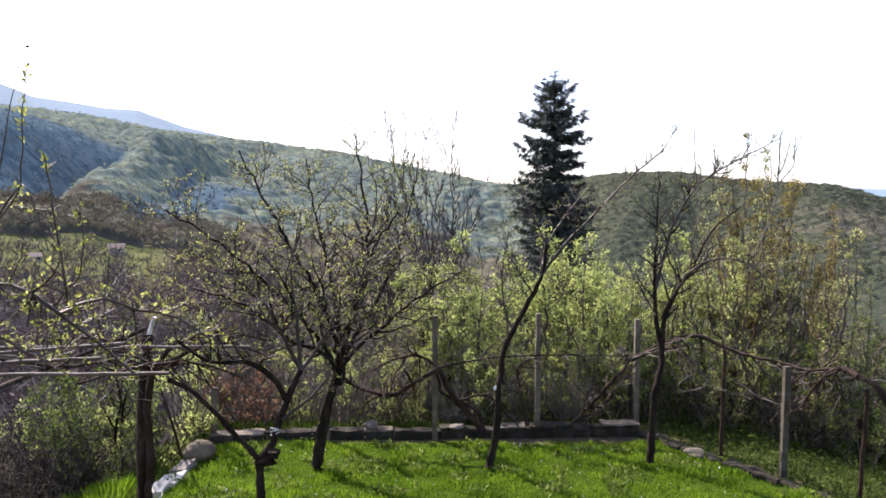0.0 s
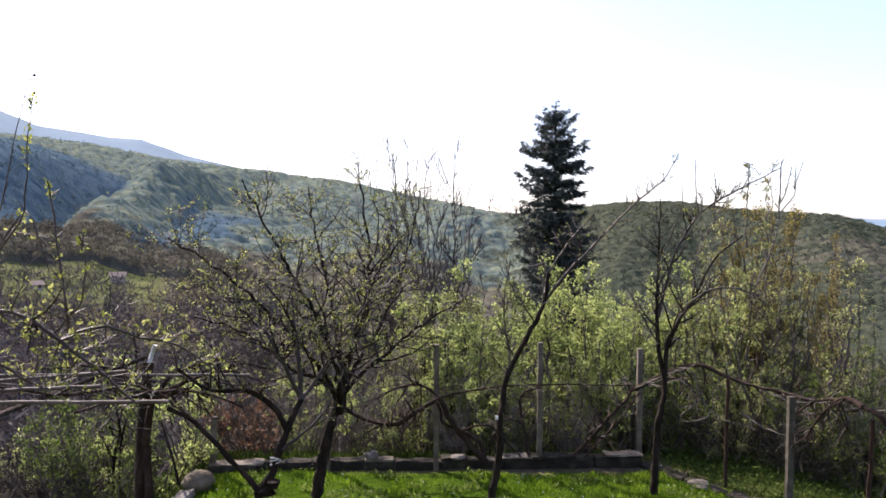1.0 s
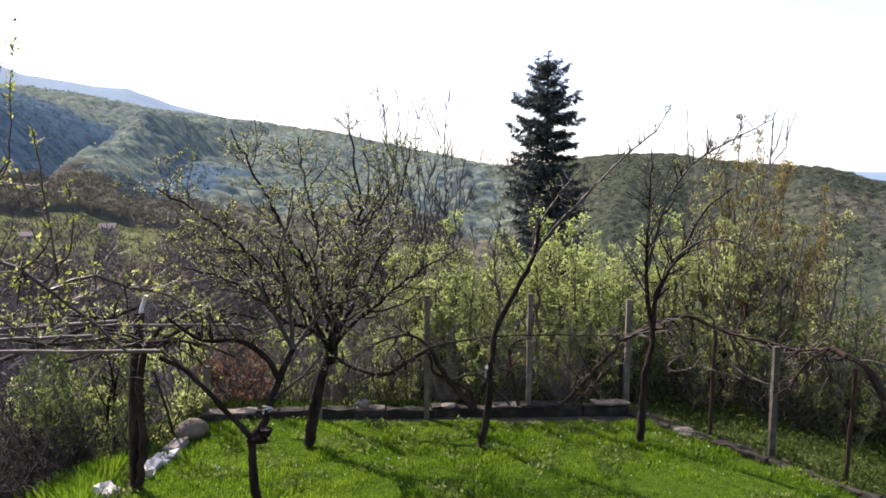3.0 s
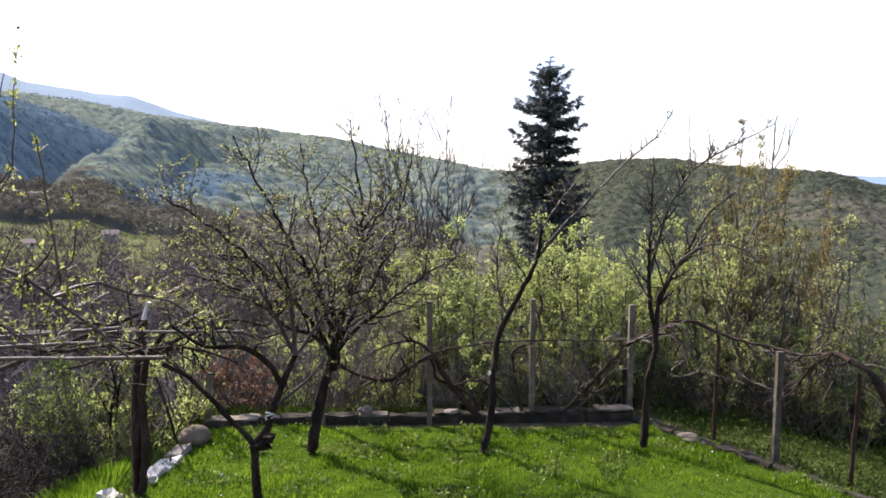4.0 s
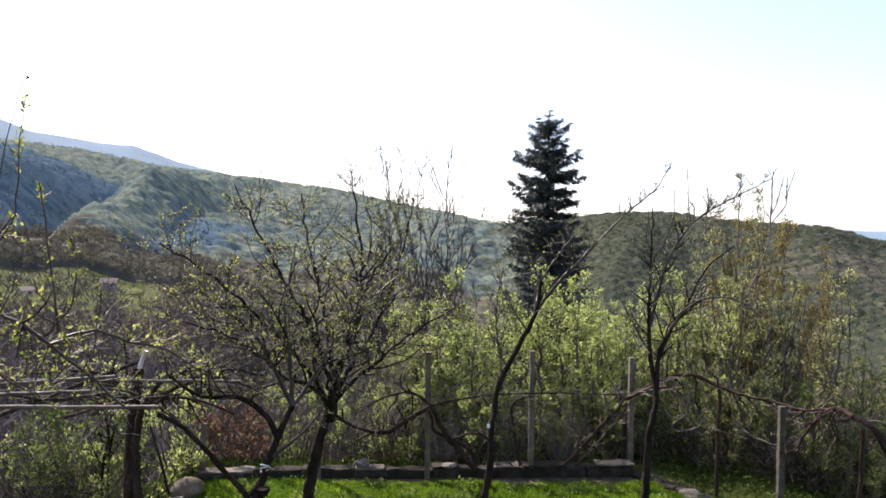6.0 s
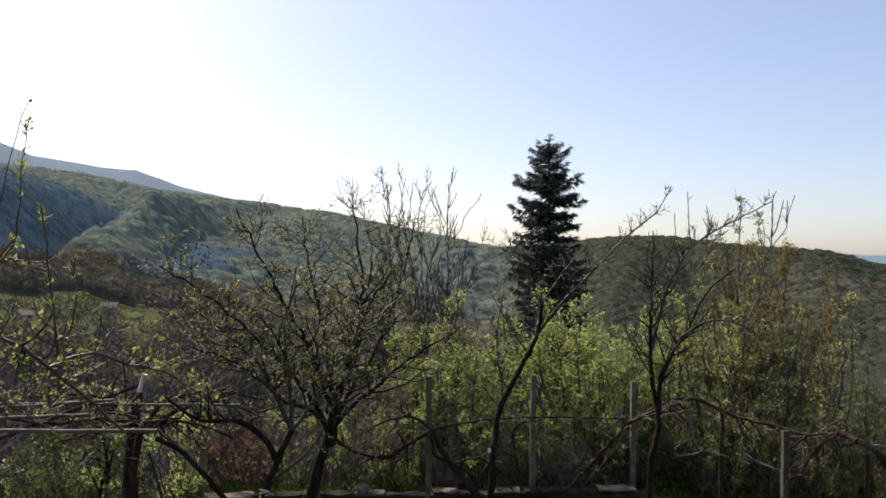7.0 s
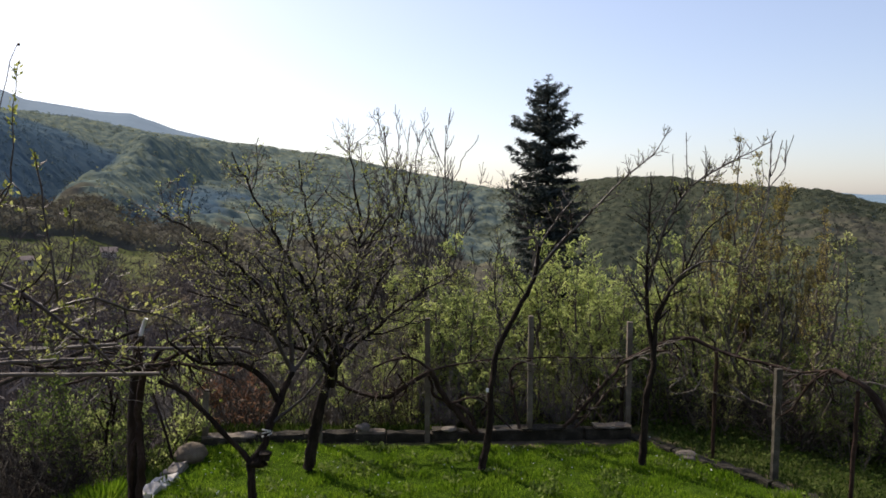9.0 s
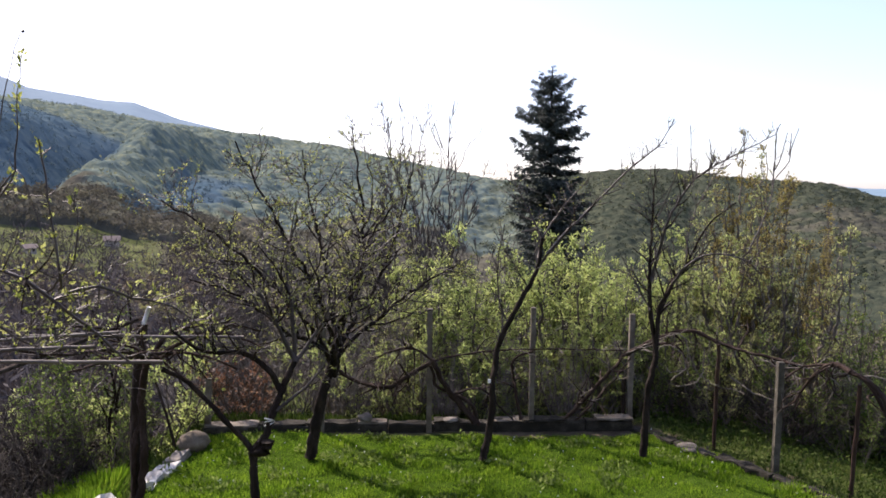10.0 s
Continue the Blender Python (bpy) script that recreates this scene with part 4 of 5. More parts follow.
def tree_near():
    """The branches that lean in beside the house."""
    p = Plant(25)
    shoots = []
    p.limb([(-3.90, 5.00, 1.33), (-3.61, 5.00, 2.41), (-3.22, 4.90, 2.98), (-2.93, 4.80, 3.24)], 0.07, 0.035, 8)
    p.limb([(-3.22, 4.90, 2.98), (-2.79, 4.90, 3.02), (-2.54, 4.90, 2.90), (-2.39, 4.95, 2.76), (-2.20, 5.00, 2.59), (-2.06, 5.10, 2.39)], 0.016, 0.008, 7, kids=16, kid_len=0.34, depth=1, up=0.12, wob=0.012)
    shoots.append(p.limb([(-2.43, 4.90, 2.91), (-2.27, 4.60, 2.99), (-2.30, 4.60, 3.25), (-2.35, 4.60, 3.62), (-2.38, 4.60, 3.84)], 0.011, 0.005, 5, kids=7, kid_len=0.14, depth=0))
    shoots.append(p.limb([(-2.93, 4.80, 3.24), (-2.65, 4.70, 3.54), (-2.58, 4.70, 3.67), (-2.54, 4.70, 4.21), (-2.51, 4.70, 4.39)], 0.009, 0.002, 5, kids=4, kid_len=0.12, depth=0))
    shoots.append(p.limb([(-2.50, 4.90, 2.89), (-2.12, 4.50, 3.16), (-2.12, 4.50, 3.40), (-2.15, 4.50, 3.51)], 0.008, 0.004, 5, kids=6, kid_len=0.12, depth=0))
    p.limb([(-2.93, 4.80, 3.24), (-2.65, 4.60, 3.75), (-2.51, 4.50, 4.14), (-2.41, 4.50, 4.45)], 0.007, 0.002, 5, kids=2, kid_len=0.12, depth=0)
    p.limb([(-2.93, 4.80, 3.17), (-2.63, 4.80, 3.66), (-2.47, 4.80, 3.24)], 0.008, 0.003, 5, kids=4, kid_len=0.2, depth=0)
    p.limb([(-2.46, 4.95, 2.85), (-2.22, 5.00, 2.92), (-2.08, 5.20, 2.82), (-1.89, 5.40, 2.73), (-1.71, 5.60, 2.53)], 0.012, 0.004, 5, kids=10, kid_len=0.35, depth=1)
    p.limb([(-3.22, 5.00, 2.78), (-2.92, 5.10, 2.62), (-2.70, 5.10, 2.50), (-2.44, 5.20, 2.60)], 0.012, 0.004, 5, kids=10, kid_len=0.35, depth=1)
    for line in shoots:
        p.tips += [line[len(line) // 3:]] * 3
    p.bud(0.07, 0.031, 5, 0.36)
    p.twigs.lumps([(-2.40, 4.50, 4.45), (-2.51, 4.70, 4.38)], [(0.009, 0.009, 0.01)] * 2, p.rng, 0.2)
    p.build("fruit_tree", (*(-3.90, 5.00, 1.33)[:2], 0), "fruit tree branches with fresh pale green leaves beside the pergola", "tree", BARK, TWIG, BUD, "fruit trees")


tree_b()
tree_a()
tree_c()
tree_d()
tree_near()


# ---- shrubs behind the fence ----
def shrub(name, seed, x, y, height, width, leaf, label, stems=9, size=0.05, gap=0.07, per=4, chance=0.8, depth=2, kid=0.5,
          twig=None, up=0.25, group="shrubs", dense=4, forks=3, flare=0.35, wood=None, bend=0.16, category="shrub", fine=0.003, spread=0.9, thick=1.0):
    p = Plant(seed)
    rng = p.rng
    z = float(ground_z(x, y))
    for k in range(stems):
        a = rng.uniform(0, 2 * np.pi)
        s = width * 0.5 * math.sqrt(rng.random())
        e = np.array([x + s * math.cos(a), y + s * math.sin(a), z + height * (1 - flare * (2 * s / width) ** 2) * rng.uniform(0.8, 1.05)])
        b = np.array([x + 0.3 * s * math.cos(a), y + 0.3 * s * math.sin(a), z - 0.1])
        m = (b + e) / 2 + np.array([0.15 * s * math.cos(a), 0.15 * s * math.sin(a), 0.1]) + rng.normal(size=3) * 0.12
        p.limb([b, m, e], (0.01 + height * 0.005) * thick, 0.005, 5, kids=int(height * dense), kid_len=kid, depth=depth, up=up, start=0.12, wob=0.015,
               step=0.17, forks=forks, fine=fine, bend=bend, spread=spread)
    if leaf is not None:
        p.bud(gap, size, per, chance, 0.03, 0.6)
    return p.build(name, (x, y, z), label, category, wood or STEM, twig or STEM, leaf, group, "stem")


def again(src, spots):
    """More plants like src, each turned and sized for itself."""
    for k, (x, y, sc) in enumerate(spots):
        m = Matrix.Translation((x, y, float(ground_z(x, y)) - 0.02)) @ Matrix.Rotation(1.3 + 2.4 * k + x, 4, "Z") @ Matrix.Scale(sc, 4)
        copy_thing(src, m)


leafy = shrub("shrub", 41, 0.5, 13.6, 3.9, 2.4, LEAF, "yellow-green leafy shrub behind the garden wall", 9, dense=3.3, size=0.044, gap=0.06, chance=0.8, per=7, kid=0.68, up=0.1, thick=1.5)
again(leafy, [(1.7, 13.9, 1.05), (2.8, 13.6, 1.0), (3.9, 13.9, 1.0), (-0.5, 13.8, 0.85), (4.9, 13.5, 0.85), (2.2, 12.7, 0.5), (1.1, 14.7, 1.02), (2.4, 14.6, 1.05), (0.0, 14.6, 0.95), (3.5, 14.9, 1.0)])
olive = shrub("shrub", 44, 5.4, 13.4, 4.4, 2.6, OLIVE, "tall olive-green shrub behind the arbour", 11, chance=0.6, size=0.042, per=5, dense=3)
again(olive, [(4.9, 15.0, 0.95), (6.0, 16.5, 1.05), (-0.4, 14.0, 0.75), (-0.9, 15.2, 0.8), (7.7, 14.0, 0.7), (8.8, 14.8, 0.62)])
amber = shrub("shrub", 48, 6.1, 14.4, 5.4, 1.8, AMBER, "tall shrub with amber-brown young shoots", 11, chance=0.75, size=0.042, flare=0.1, up=0.5)
again(amber, [(7.3, 15.0, 0.84), (5.5, 13.9, 0.7), (6.5, 13.8, 0.66)])
stout = shrub("shrub", 63, 5.6, 11.9, 4.0, 2.8, OLIVE, "many-stemmed olive-green shrub beside the arbour", 7, chance=0.5, size=0.042, per=5, thick=1.15, dense=3.2)
again(stout, [(7.1, 12.4, 0.62), (4.3, 11.8, 0.55)])
bare = shrub("bare_shrub", 46, -1.8, 13.2, 2.7, 2.4, None, "grey-brown leafless shrub on the slope", 14, twig=GREY_TWIG, wood=GREY_TWIG, group="bare shrubs", forks=3, fine=0.0036)
again(bare, [(-3.0, 13.6, 1.0), (-4.2, 14.4, 1.0), (-0.7, 13.0, 0.8), (-2.6, 15.4, 1.2), (-4.9, 16.6, 1.3), (-8.2, 17.0, 1.3), (-6.4, 19.0, 1.5),
             (-1.0, 17.0, 1.4), (1.0, 18.0, 1.5), (4.8, 18.5, 1.5), (2.3, 17.2, 1.55), (3.3, 18.4, 1.7), (3.9, 17.2, 1.4), (9.2, 19.0, 1.4), (8.8, 13.4, 1.0), (9.6, 15.2, 1.2), (11.0, 16.4, 1.2), (8.2, 16.6, 1.2), (-10.5, 20.0, 1.5), (12.5, 18.0, 1.3), (6.0, 11.8, 0.6), (7.6, 11.2, 0.7), (0.2, 12.3, 0.55), (1.2, 12.5, 0.6), (2.1, 12.3, 0.55), (3.2, 12.5, 0.6), (-1.4, 12.3, 0.5)])
sparse = shrub("shrub", 47, -5.0, 11.2, 2.4, 2.2, BANK, "thin shrub with fresh green leaves on the bank", 10, size=0.045, chance=0.55, group="bank shrubs")
again(sparse, [(-4.7, 10.6, 0.7), (5.3, 11.6, 0.85), (6.5, 11.3, 0.95), (7.5, 11.0, 0.85), (5.9, 10.5, 0.5), (3.9, 12.0, 0.85), (-6.2, 12.4, 1.0)])
fresh = shrub("shrub", 57, -4.2, 11.0, 2.2, 1.9, LEAF, "thin shrub with bright young leaves beside the wall", 7, size=0.042, chance=0.7, per=6, group="bank shrubs", dense=2.6)
again(fresh, [(-4.5, 11.1, 0.6), (-6.6, 13.2, 1.0), (-7.6, 13.6, 1.1), (-3.7, 12.0, 0.9), (-2.3, 12.3, 0.75), (-1.3, 12.2, 0.75), (-0.4, 12.3, 0.8), (0.6, 12.3, 0.8), (1.6, 12.3, 0.75), (2.6, 12.4, 0.8),
              (3.6, 12.4, 0.75), (4.6, 12.3, 0.7), (6.8, 10.7, 0.6), (6.2, 9.8, 0.4), (7.6, 11.6, 0.8), (8.4, 12.8, 0.9), (7.2, 9.9, 0.5)])
russet = shrub("shrub", 49, -2.9, 12.2, 1.6, 1.5, RUSSET, "low russet-brown shrub with dry leaves behind the wall", 9, chance=0.32, group="russet shrubs", size=0.05)
again(russet, [(-3.5, 12.5, 0.9)])
bramble = shrub("bramble", 50, -6.3, 9.4, 1.5, 2.2, None, "brown tangled leafless bramble heap on the bank", 26, twig=BRIAR, wood=BRIAR, depth=1, kid=0.7, up=-0.1, bend=0.3, group="brambles")
again(bramble, [(-6.9, 11.6, 1.3), (-7.9, 12.4, 1.5), (-5.9, 12.0, 1.1), (-5.8, 10.8, 1.1), (-6.8, 9.8, 1.1), (-5.4, 10.2, 0.9), (-6.0, 7.4, 0.9), (6.4, 11.2, 0.6), (-7.6, 10.4, 1.2), (-5.6, 8.6, 0.7), (-6.6, 8.2, 1.0), (-8.4, 9.0, 1.3), (5.3, 11.3, 0.7), (7.1, 11.4, 0.9), (8.1, 11.0, 0.9), (4.4, 12.2, 0.7)])
tall = shrub("bare_tree", 61, -0.4, 15.5, 6.9, 3.6, None, "bare grey tree with fine upright twigs on the slope", 8, depth=2, kid=1.15, up=0.4, bend=0.12, spread=0.65, twig=TWIG,
             wood=TWIG, group="bare trees", flare=0.45, dense=2.0, category="tree", fine=0.0065)
again(tall, [(2.1, 19.0, 0.9), (-3.6, 18.0, 0.85), (4.4, 20.0, 0.55), (7.4, 19.5, 0.6), (-6.0, 22.0, 0.9)])


def bare_fan():
    """The many-stemmed leafless tree whose upright twigs stand against the sky."""
    p = Plant(66)
    x, y = -0.55, 14.6
    z = float(ground_z(x, y))
    foot = (x, y, z - 0.1)
    for line in ([(-0.38, 14.60, 1.61), (-0.60, 14.40, 3.33), (-0.88, 14.20, 4.48), (-1.11, 14.00, 5.62)], [(-0.35, 14.60, 1.61), (-0.47, 14.60, 3.44), (-0.66, 14.60, 4.62), (-0.77, 14.60, 5.78)],
                 [(-0.30, 14.60, 1.61), (-0.32, 14.80, 3.65), (-0.40, 15.00, 4.54), (-0.18, 15.20, 5.72)], [(-0.24, 14.60, 1.62), (0.00, 14.60, 3.65), (0.32, 14.60, 4.20), (0.57, 14.60, 4.90), (0.80, 14.60, 5.32)],
                 [(-0.27, 14.60, 1.61), (-0.18, 14.90, 3.44), (-0.00, 15.10, 4.22), (0.05, 15.30, 4.93)], [(-0.41, 14.60, 1.61), (-0.77, 14.20, 3.44), (-1.27, 13.90, 4.25), (-1.35, 13.80, 4.96)],
                 [(-0.32, 14.60, 1.61), (-0.41, 15.20, 3.10), (-0.60, 15.60, 4.23), (-0.53, 15.80, 5.53)], [(-0.26, 14.60, 1.61), (0.21, 15.00, 3.11), (0.65, 15.30, 4.01), (1.14, 15.50, 4.42)]):
        p.limb([foot, *[(q[0], q[1], q[2] - 0.05 - 0.1 * j) for j, q in enumerate(line)]], 0.03, 0.006, 6, kids=13, kid_len=0.52, depth=1, up=0.45, start=0.45, spread=0.6, bend=0.1, forks=3, fine=0.0045, step=0.15, wob=0.02)
    p.build("bare_tree", (x, y, z), "many-stemmed leafless grey tree behind the garden wall", "tree", TWIG, TWIG, None, "bare trees")


bare_fan()


# ---- the spruce ----
def spruce():
    p = Plant(31)
    rng = p.rng
    base = (3.1, 21.50, -1.93)
    top = (3.06, 21.50, 7.1)
    x, y, z0, z1 = base[0], base[1], float(ground_z(base[0], base[1])), top[2]
    p.wood.tube(np.array([(x, y, z0 - 0.2), (x, y, (z0 + z1) / 2), (x, y, z1)]), [0.16, 0.11, 0.015], 8)
    z = z1 - 0.1
    while z > z0 + 1.5:
        reach = 0.08 + 0.62 * (z1 - z) ** 0.72
        for a in rng.uniform(0, 2 * np.pi) + np.linspace(0, 2 * np.pi, 9, endpoint=False) + rng.normal(size=9) * 0.3:
            R = min(0.94 * reach, 0.88 + 0.08 * max(0.0, z1 - z - 2.4)) * rng.uniform(0.52, 1.2) * min(1.0, 0.45 + 0.8 * (z1 - z))
            zb, lift = z + rng.normal() * 0.12, 0.5 * max(0.0, 1 - (z1 - z) / 2.6)
            out = np.array([math.cos(a), math.sin(a), 0])
            k = 9
            u = np.linspace(0, 1, k)
            line = np.array([x, y, zb])[None] + out[None] * (u * R)[:, None] + np.array([0, 0, 1])[None] * (R * ((0.05 + lift) * u - 0.42 * u ** 1.3 + 0.4 * u ** 3))[:, None]
            p.twigs.tube(line, np.linspace(0.018, 0.005, k), 3, cap=False)
            m = int(8 + R * 125)
            i = (rng.random(m) ** 0.8 * (k - 1.01)).astype(int)
            q = line[i] + (line[i + 1] - line[i]) * rng.random((m, 1))
            q = q + rng.normal(size=(m, 3)) * np.array([0.02, 0.02, 0.022])
            side = np.cross(out, (0, 0, 1))[None] * rng.choice([-1, 1], m)[:, None]
            ax = out[None] * 0.6 + side * rng.uniform(0.2, 1, (m, 1)) + np.array([0, 0, -0.3])[None] + rng.normal(size=(m, 3)) * 0.28
            fit = min(1.0, 0.3 + R)
            p.leaf.leaves(q, ax, fit * rng.uniform(0.1, 0.26, m), rng, 0.15)
            p.leaf.leaves(q, ax + rng.normal(size=(m, 3)) * 0.3, fit * rng.uniform(0.08, 0.22, m), rng, 0.15)
        z -= 0.13 + 0.12 * rng.random()
    p.build("spruce", (x, y, z0), "tall dark spruce standing on the slope below the garden", "tree", BARK, BARK, NEEDLE)


spruce()


# ---- pergola and arbour ----
def pergola():
    rng = np.random.default_rng(5)
    t = thing("pergola", (-3.55, 8.66, 0), "old timber pergola with weathered pale rails and vines", "pergola")
    g = Geo()
    line = curve([(-3.47, 8.68, -0.1), (-3.46, 8.68, 1.0), (-3.36, 8.66, 2.05)], 0.05, 0.003, rng)
    g.tube(line, 0.053 * (1 + 0.1 * rng.normal(size=(1, 14)) + 0.06 * rng.normal(size=(len(line), 14))), 14)
    pole = part("post", g, WOOD, t)
    g = Geo()
    g.tube([(-3.36, 8.66, 2.0), (-3.32, 8.65, 2.12), (-3.27, 8.64, 2.25)], [0.026, 0.024, 0.024], 9)
    part("post_cap", g, WHITE, pole, "white pipe end on the post")
    for y, za, zb, xb in ((5.65, 2.2, 2.285, -2.03), (6.25, 2.06, 2.275, -2.8), (7.0, 1.95, 2.26, -2.9), (7.8, 2.03, 2.075, -1.98)):
        g = Geo()
        line = curve([(-6.5, y + 0.04, za), ((xb - 6.5) / 2, y, (za + zb) / 2 + 0.01), (xb, y - 0.03, zb)], 0.12, 0.002, rng)
        g.tube(line, 0.0155 * (1 + 0.05 * rng.normal(size=(1, 9)) + 0.04 * rng.normal(size=(len(line), 9))), 9)
        part("rail", g, RAIL, t)
    for x in (-3.4,):
        g = Geo()
        g.tube([(x, 5.3, 2.14), (x, 7.0, 2.12), (x, 8.9, 2.1)], [0.022] * 3, 7)
        part("beam", g, WOOD, t)


pergola()
for b, tp in (((3.91, 10.61, -0.00), (3.86, 10.40, 1.55)), ((4.91, 8.86, 0.00), (4.88, 8.70, 1.41))):
    post("arbour_pole", (b[0], b[1], -0.1), tp, 0.05, RUST, "rusty steel pole holding up old grapevines", "pole", "arbour poles", True)


def vines():
    p = Plant(51)
    p.limb([(0.56, 11.10, 0.20), (0.36, 11.10, 0.47), (0.11, 11.05, 0.78), (-0.06, 11.00, 1.15)], 0.048, 0.036, 8, wob=0.012)
    p.limb([(0.63, 11.15, 0.16), (0.45, 11.10, 0.55), (0.05, 11.10, 0.71), (-0.11, 11.05, 1.07)], 0.031, 0.02, 7, wob=0.012)
    p.limb([(-0.06, 11.00, 1.15), (-0.42, 10.90, 0.94), (-0.67, 10.90, 0.79), (-0.99, 10.90, 0.81), (-1.32, 10.90, 0.93), (-1.48, 10.90, 1.10)], 0.035, 0.02, 7, kids=16, kid_len=0.45, depth=1, up=-0.1, bend=0.3)
    p.limb([(-0.06, 11.00, 1.15), (-0.34, 10.90, 1.35), (-0.75, 10.90, 1.27), (-1.14, 10.80, 1.04)], 0.025, 0.01, 6, kids=14, kid_len=0.5, depth=1, up=-0.12, bend=0.32)
    p.limb([(-0.06, 11.00, 1.15), (0.40, 11.10, 1.23), (0.99, 11.20, 1.28), (1.92, 11.30, 1.28), (2.80, 11.40, 1.25)], 0.018, 0.01, 6, kids=14, kid_len=0.4, depth=1, up=-0.1, bend=0.32)
    p.limb([(0.23, 11.00, 0.66), (0.65, 11.10, 0.72), (0.90, 11.10, 0.47), (1.13, 11.20, 0.23)], 0.02, 0.012, 6, kids=6, kid_len=0.3)
    p.build("grapevine", ((0.56, 11.10, 0.20)[0], 11.1, 0), "old leafless grapevine trained along the fence wires", "vine", VINE, PALE_TWIG, None, "grapevines")
    p = Plant(52)
    p.limb([(1.25, 11.20, 0.23), (1.15, 11.20, 0.70), (1.12, 11.20, 1.13), (1.41, 11.20, 1.26)], 0.028, 0.015, 6, kids=6, kid_len=0.3)
    p.limb([(1.85, 11.50, 0.05), (2.21, 11.40, 0.48), (2.59, 11.40, 0.92), (2.84, 11.40, 1.22)], 0.031, 0.022, 7, kids=9, kid_len=0.45, wob=0.012)
    p.limb([(1.98, 11.50, 0.04), (2.31, 11.45, 0.38), (2.54, 11.40, 0.65), (2.90, 11.40, 1.13)], 0.016, 0.01, 6, kids=6, kid_len=0.4, wob=0.012)
    p.limb([(2.84, 11.40, 1.22), (3.19, 11.00, 1.43), (3.46, 10.80, 1.39), (3.53, 10.70, 1.16), (3.33, 10.60, 1.02)], 0.022, 0.012, 6, kids=8, kid_len=0.4, depth=1, up=-0.1, bend=0.35, forks=2)
    p.limb([(2.84, 11.40, 1.18), (3.11, 11.00, 1.47), (3.50, 10.70, 1.68), (3.75, 10.50, 1.61), (4.07, 10.30, 1.49), (4.41, 10.00, 1.44), (4.74, 9.60, 1.40)], 0.031, 0.018, 7, kids=15, kid_len=0.5, depth=1, up=-0.15, bend=0.32, forks=2)
    p.build("grapevine", ((1.85, 11.50, 0.05)[0], 11.5, 0), "old leafless grapevine bending over the arbour", "vine", VINE, PALE_TWIG, None, "grapevines")
    p = Plant(53)
    p.limb([(5.31, 8.40, -0.68), (5.23, 8.40, 0.51), (5.04, 8.40, 1.16), (4.91, 8.50, 1.43), (4.76, 8.70, 1.55)], 0.034, 0.026, 7, wob=0.012)
    p.limb([(5.11, 8.45, 1.02), (4.98, 8.55, 1.33), (4.87, 8.65, 1.49), (4.69, 8.95, 1.61), (4.57, 9.10, 1.45)], 0.028, 0.014, 7, kids=6, kid_len=0.4, depth=1, up=-0.15, bend=0.32, forks=2)
    p.limb([(4.76, 8.70, 1.55), (4.68, 9.00, 1.57), (4.53, 9.30, 1.26), (4.42, 9.40, 0.95), (4.28, 9.50, 0.92)], 0.03, 0.008, 7, wob=0.015, kids=12, kid_len=0.45, depth=1, up=-0.15, bend=0.32, forks=2)
    p.limb([(4.68, 9.00, 1.57), (4.47, 9.20, 1.50), (4.28, 9.30, 1.33)], 0.02, 0.012, 6, kids=6, kid_len=0.3)
    p.build("grapevine", ((5.23, 8.40, 0.51)[0], 8.4, 0), "thick old grapevine arching over a rusty pole", "vine", VINE, PALE_TWIG, None, "grapevines")
    p = Plant(55)
    for line in ([(2.81, 11.30, 1.23), (3.13, 10.80, 1.51), (3.35, 10.60, 1.65), (3.46, 10.50, 1.45), (3.43, 10.50, 1.17), (3.28, 10.60, 1.12), (3.11, 10.70, 1.23)], [(2.94, 11.00, 1.33), (3.09, 10.70, 1.40), (3.27, 10.60, 1.49), (3.40, 10.50, 1.37), (3.48, 10.50, 1.09)],
                 [(2.89, 11.10, 1.34), (3.08, 10.90, 1.42), (3.26, 10.70, 1.58), (3.49, 10.60, 1.71)], [(3.51, 10.60, 1.35), (3.69, 10.50, 1.05), (3.93, 10.40, 0.95), (4.19, 10.30, 0.88)],
                 [(4.01, 10.30, 1.10), (4.23, 9.90, 0.95), (4.44, 9.60, 0.97), (4.51, 9.50, 1.08)], [(3.46, 10.50, 1.17), (3.25, 10.60, 0.96), (3.50, 10.50, 0.95), (3.64, 10.40, 1.15), (3.64, 10.40, 1.55)],
                 [(4.18, 10.00, 1.47), (4.37, 9.70, 1.40), (4.66, 9.50, 1.42), (4.89, 9.20, 1.57)], [(4.69, 8.95, 1.60), (4.89, 8.70, 1.49), (5.05, 8.50, 1.53), (5.25, 8.40, 1.23)]):
        p.limb(line, 0.01, 0.006, 6, kids=2, kid_len=0.3, depth=0, up=-0.05, bend=0.35, wob=0.012)
    p.build("grapevine", ((2.81, 11.30, 1.23)[0], 11.3, 0), "pale curling grapevine canes tied along the arbour", "vine", PALE_TWIG, PALE_TWIG, None, "grapevines", "cane")
    p = Plant(54)
    p.limb([(-3.40, 8.58, 0.06), (-3.31, 8.56, 0.63), (-3.35, 8.56, 1.16), (-3.22, 8.45, 1.69)], 0.045, 0.036, 8, wob=0.012)
    p.limb([(-3.48, 8.60, 0.07), (-3.43, 8.58, 0.69), (-3.30, 8.55, 1.23), (-3.30, 8.50, 1.66)], 0.032, 0.02, 7, wob=0.012)
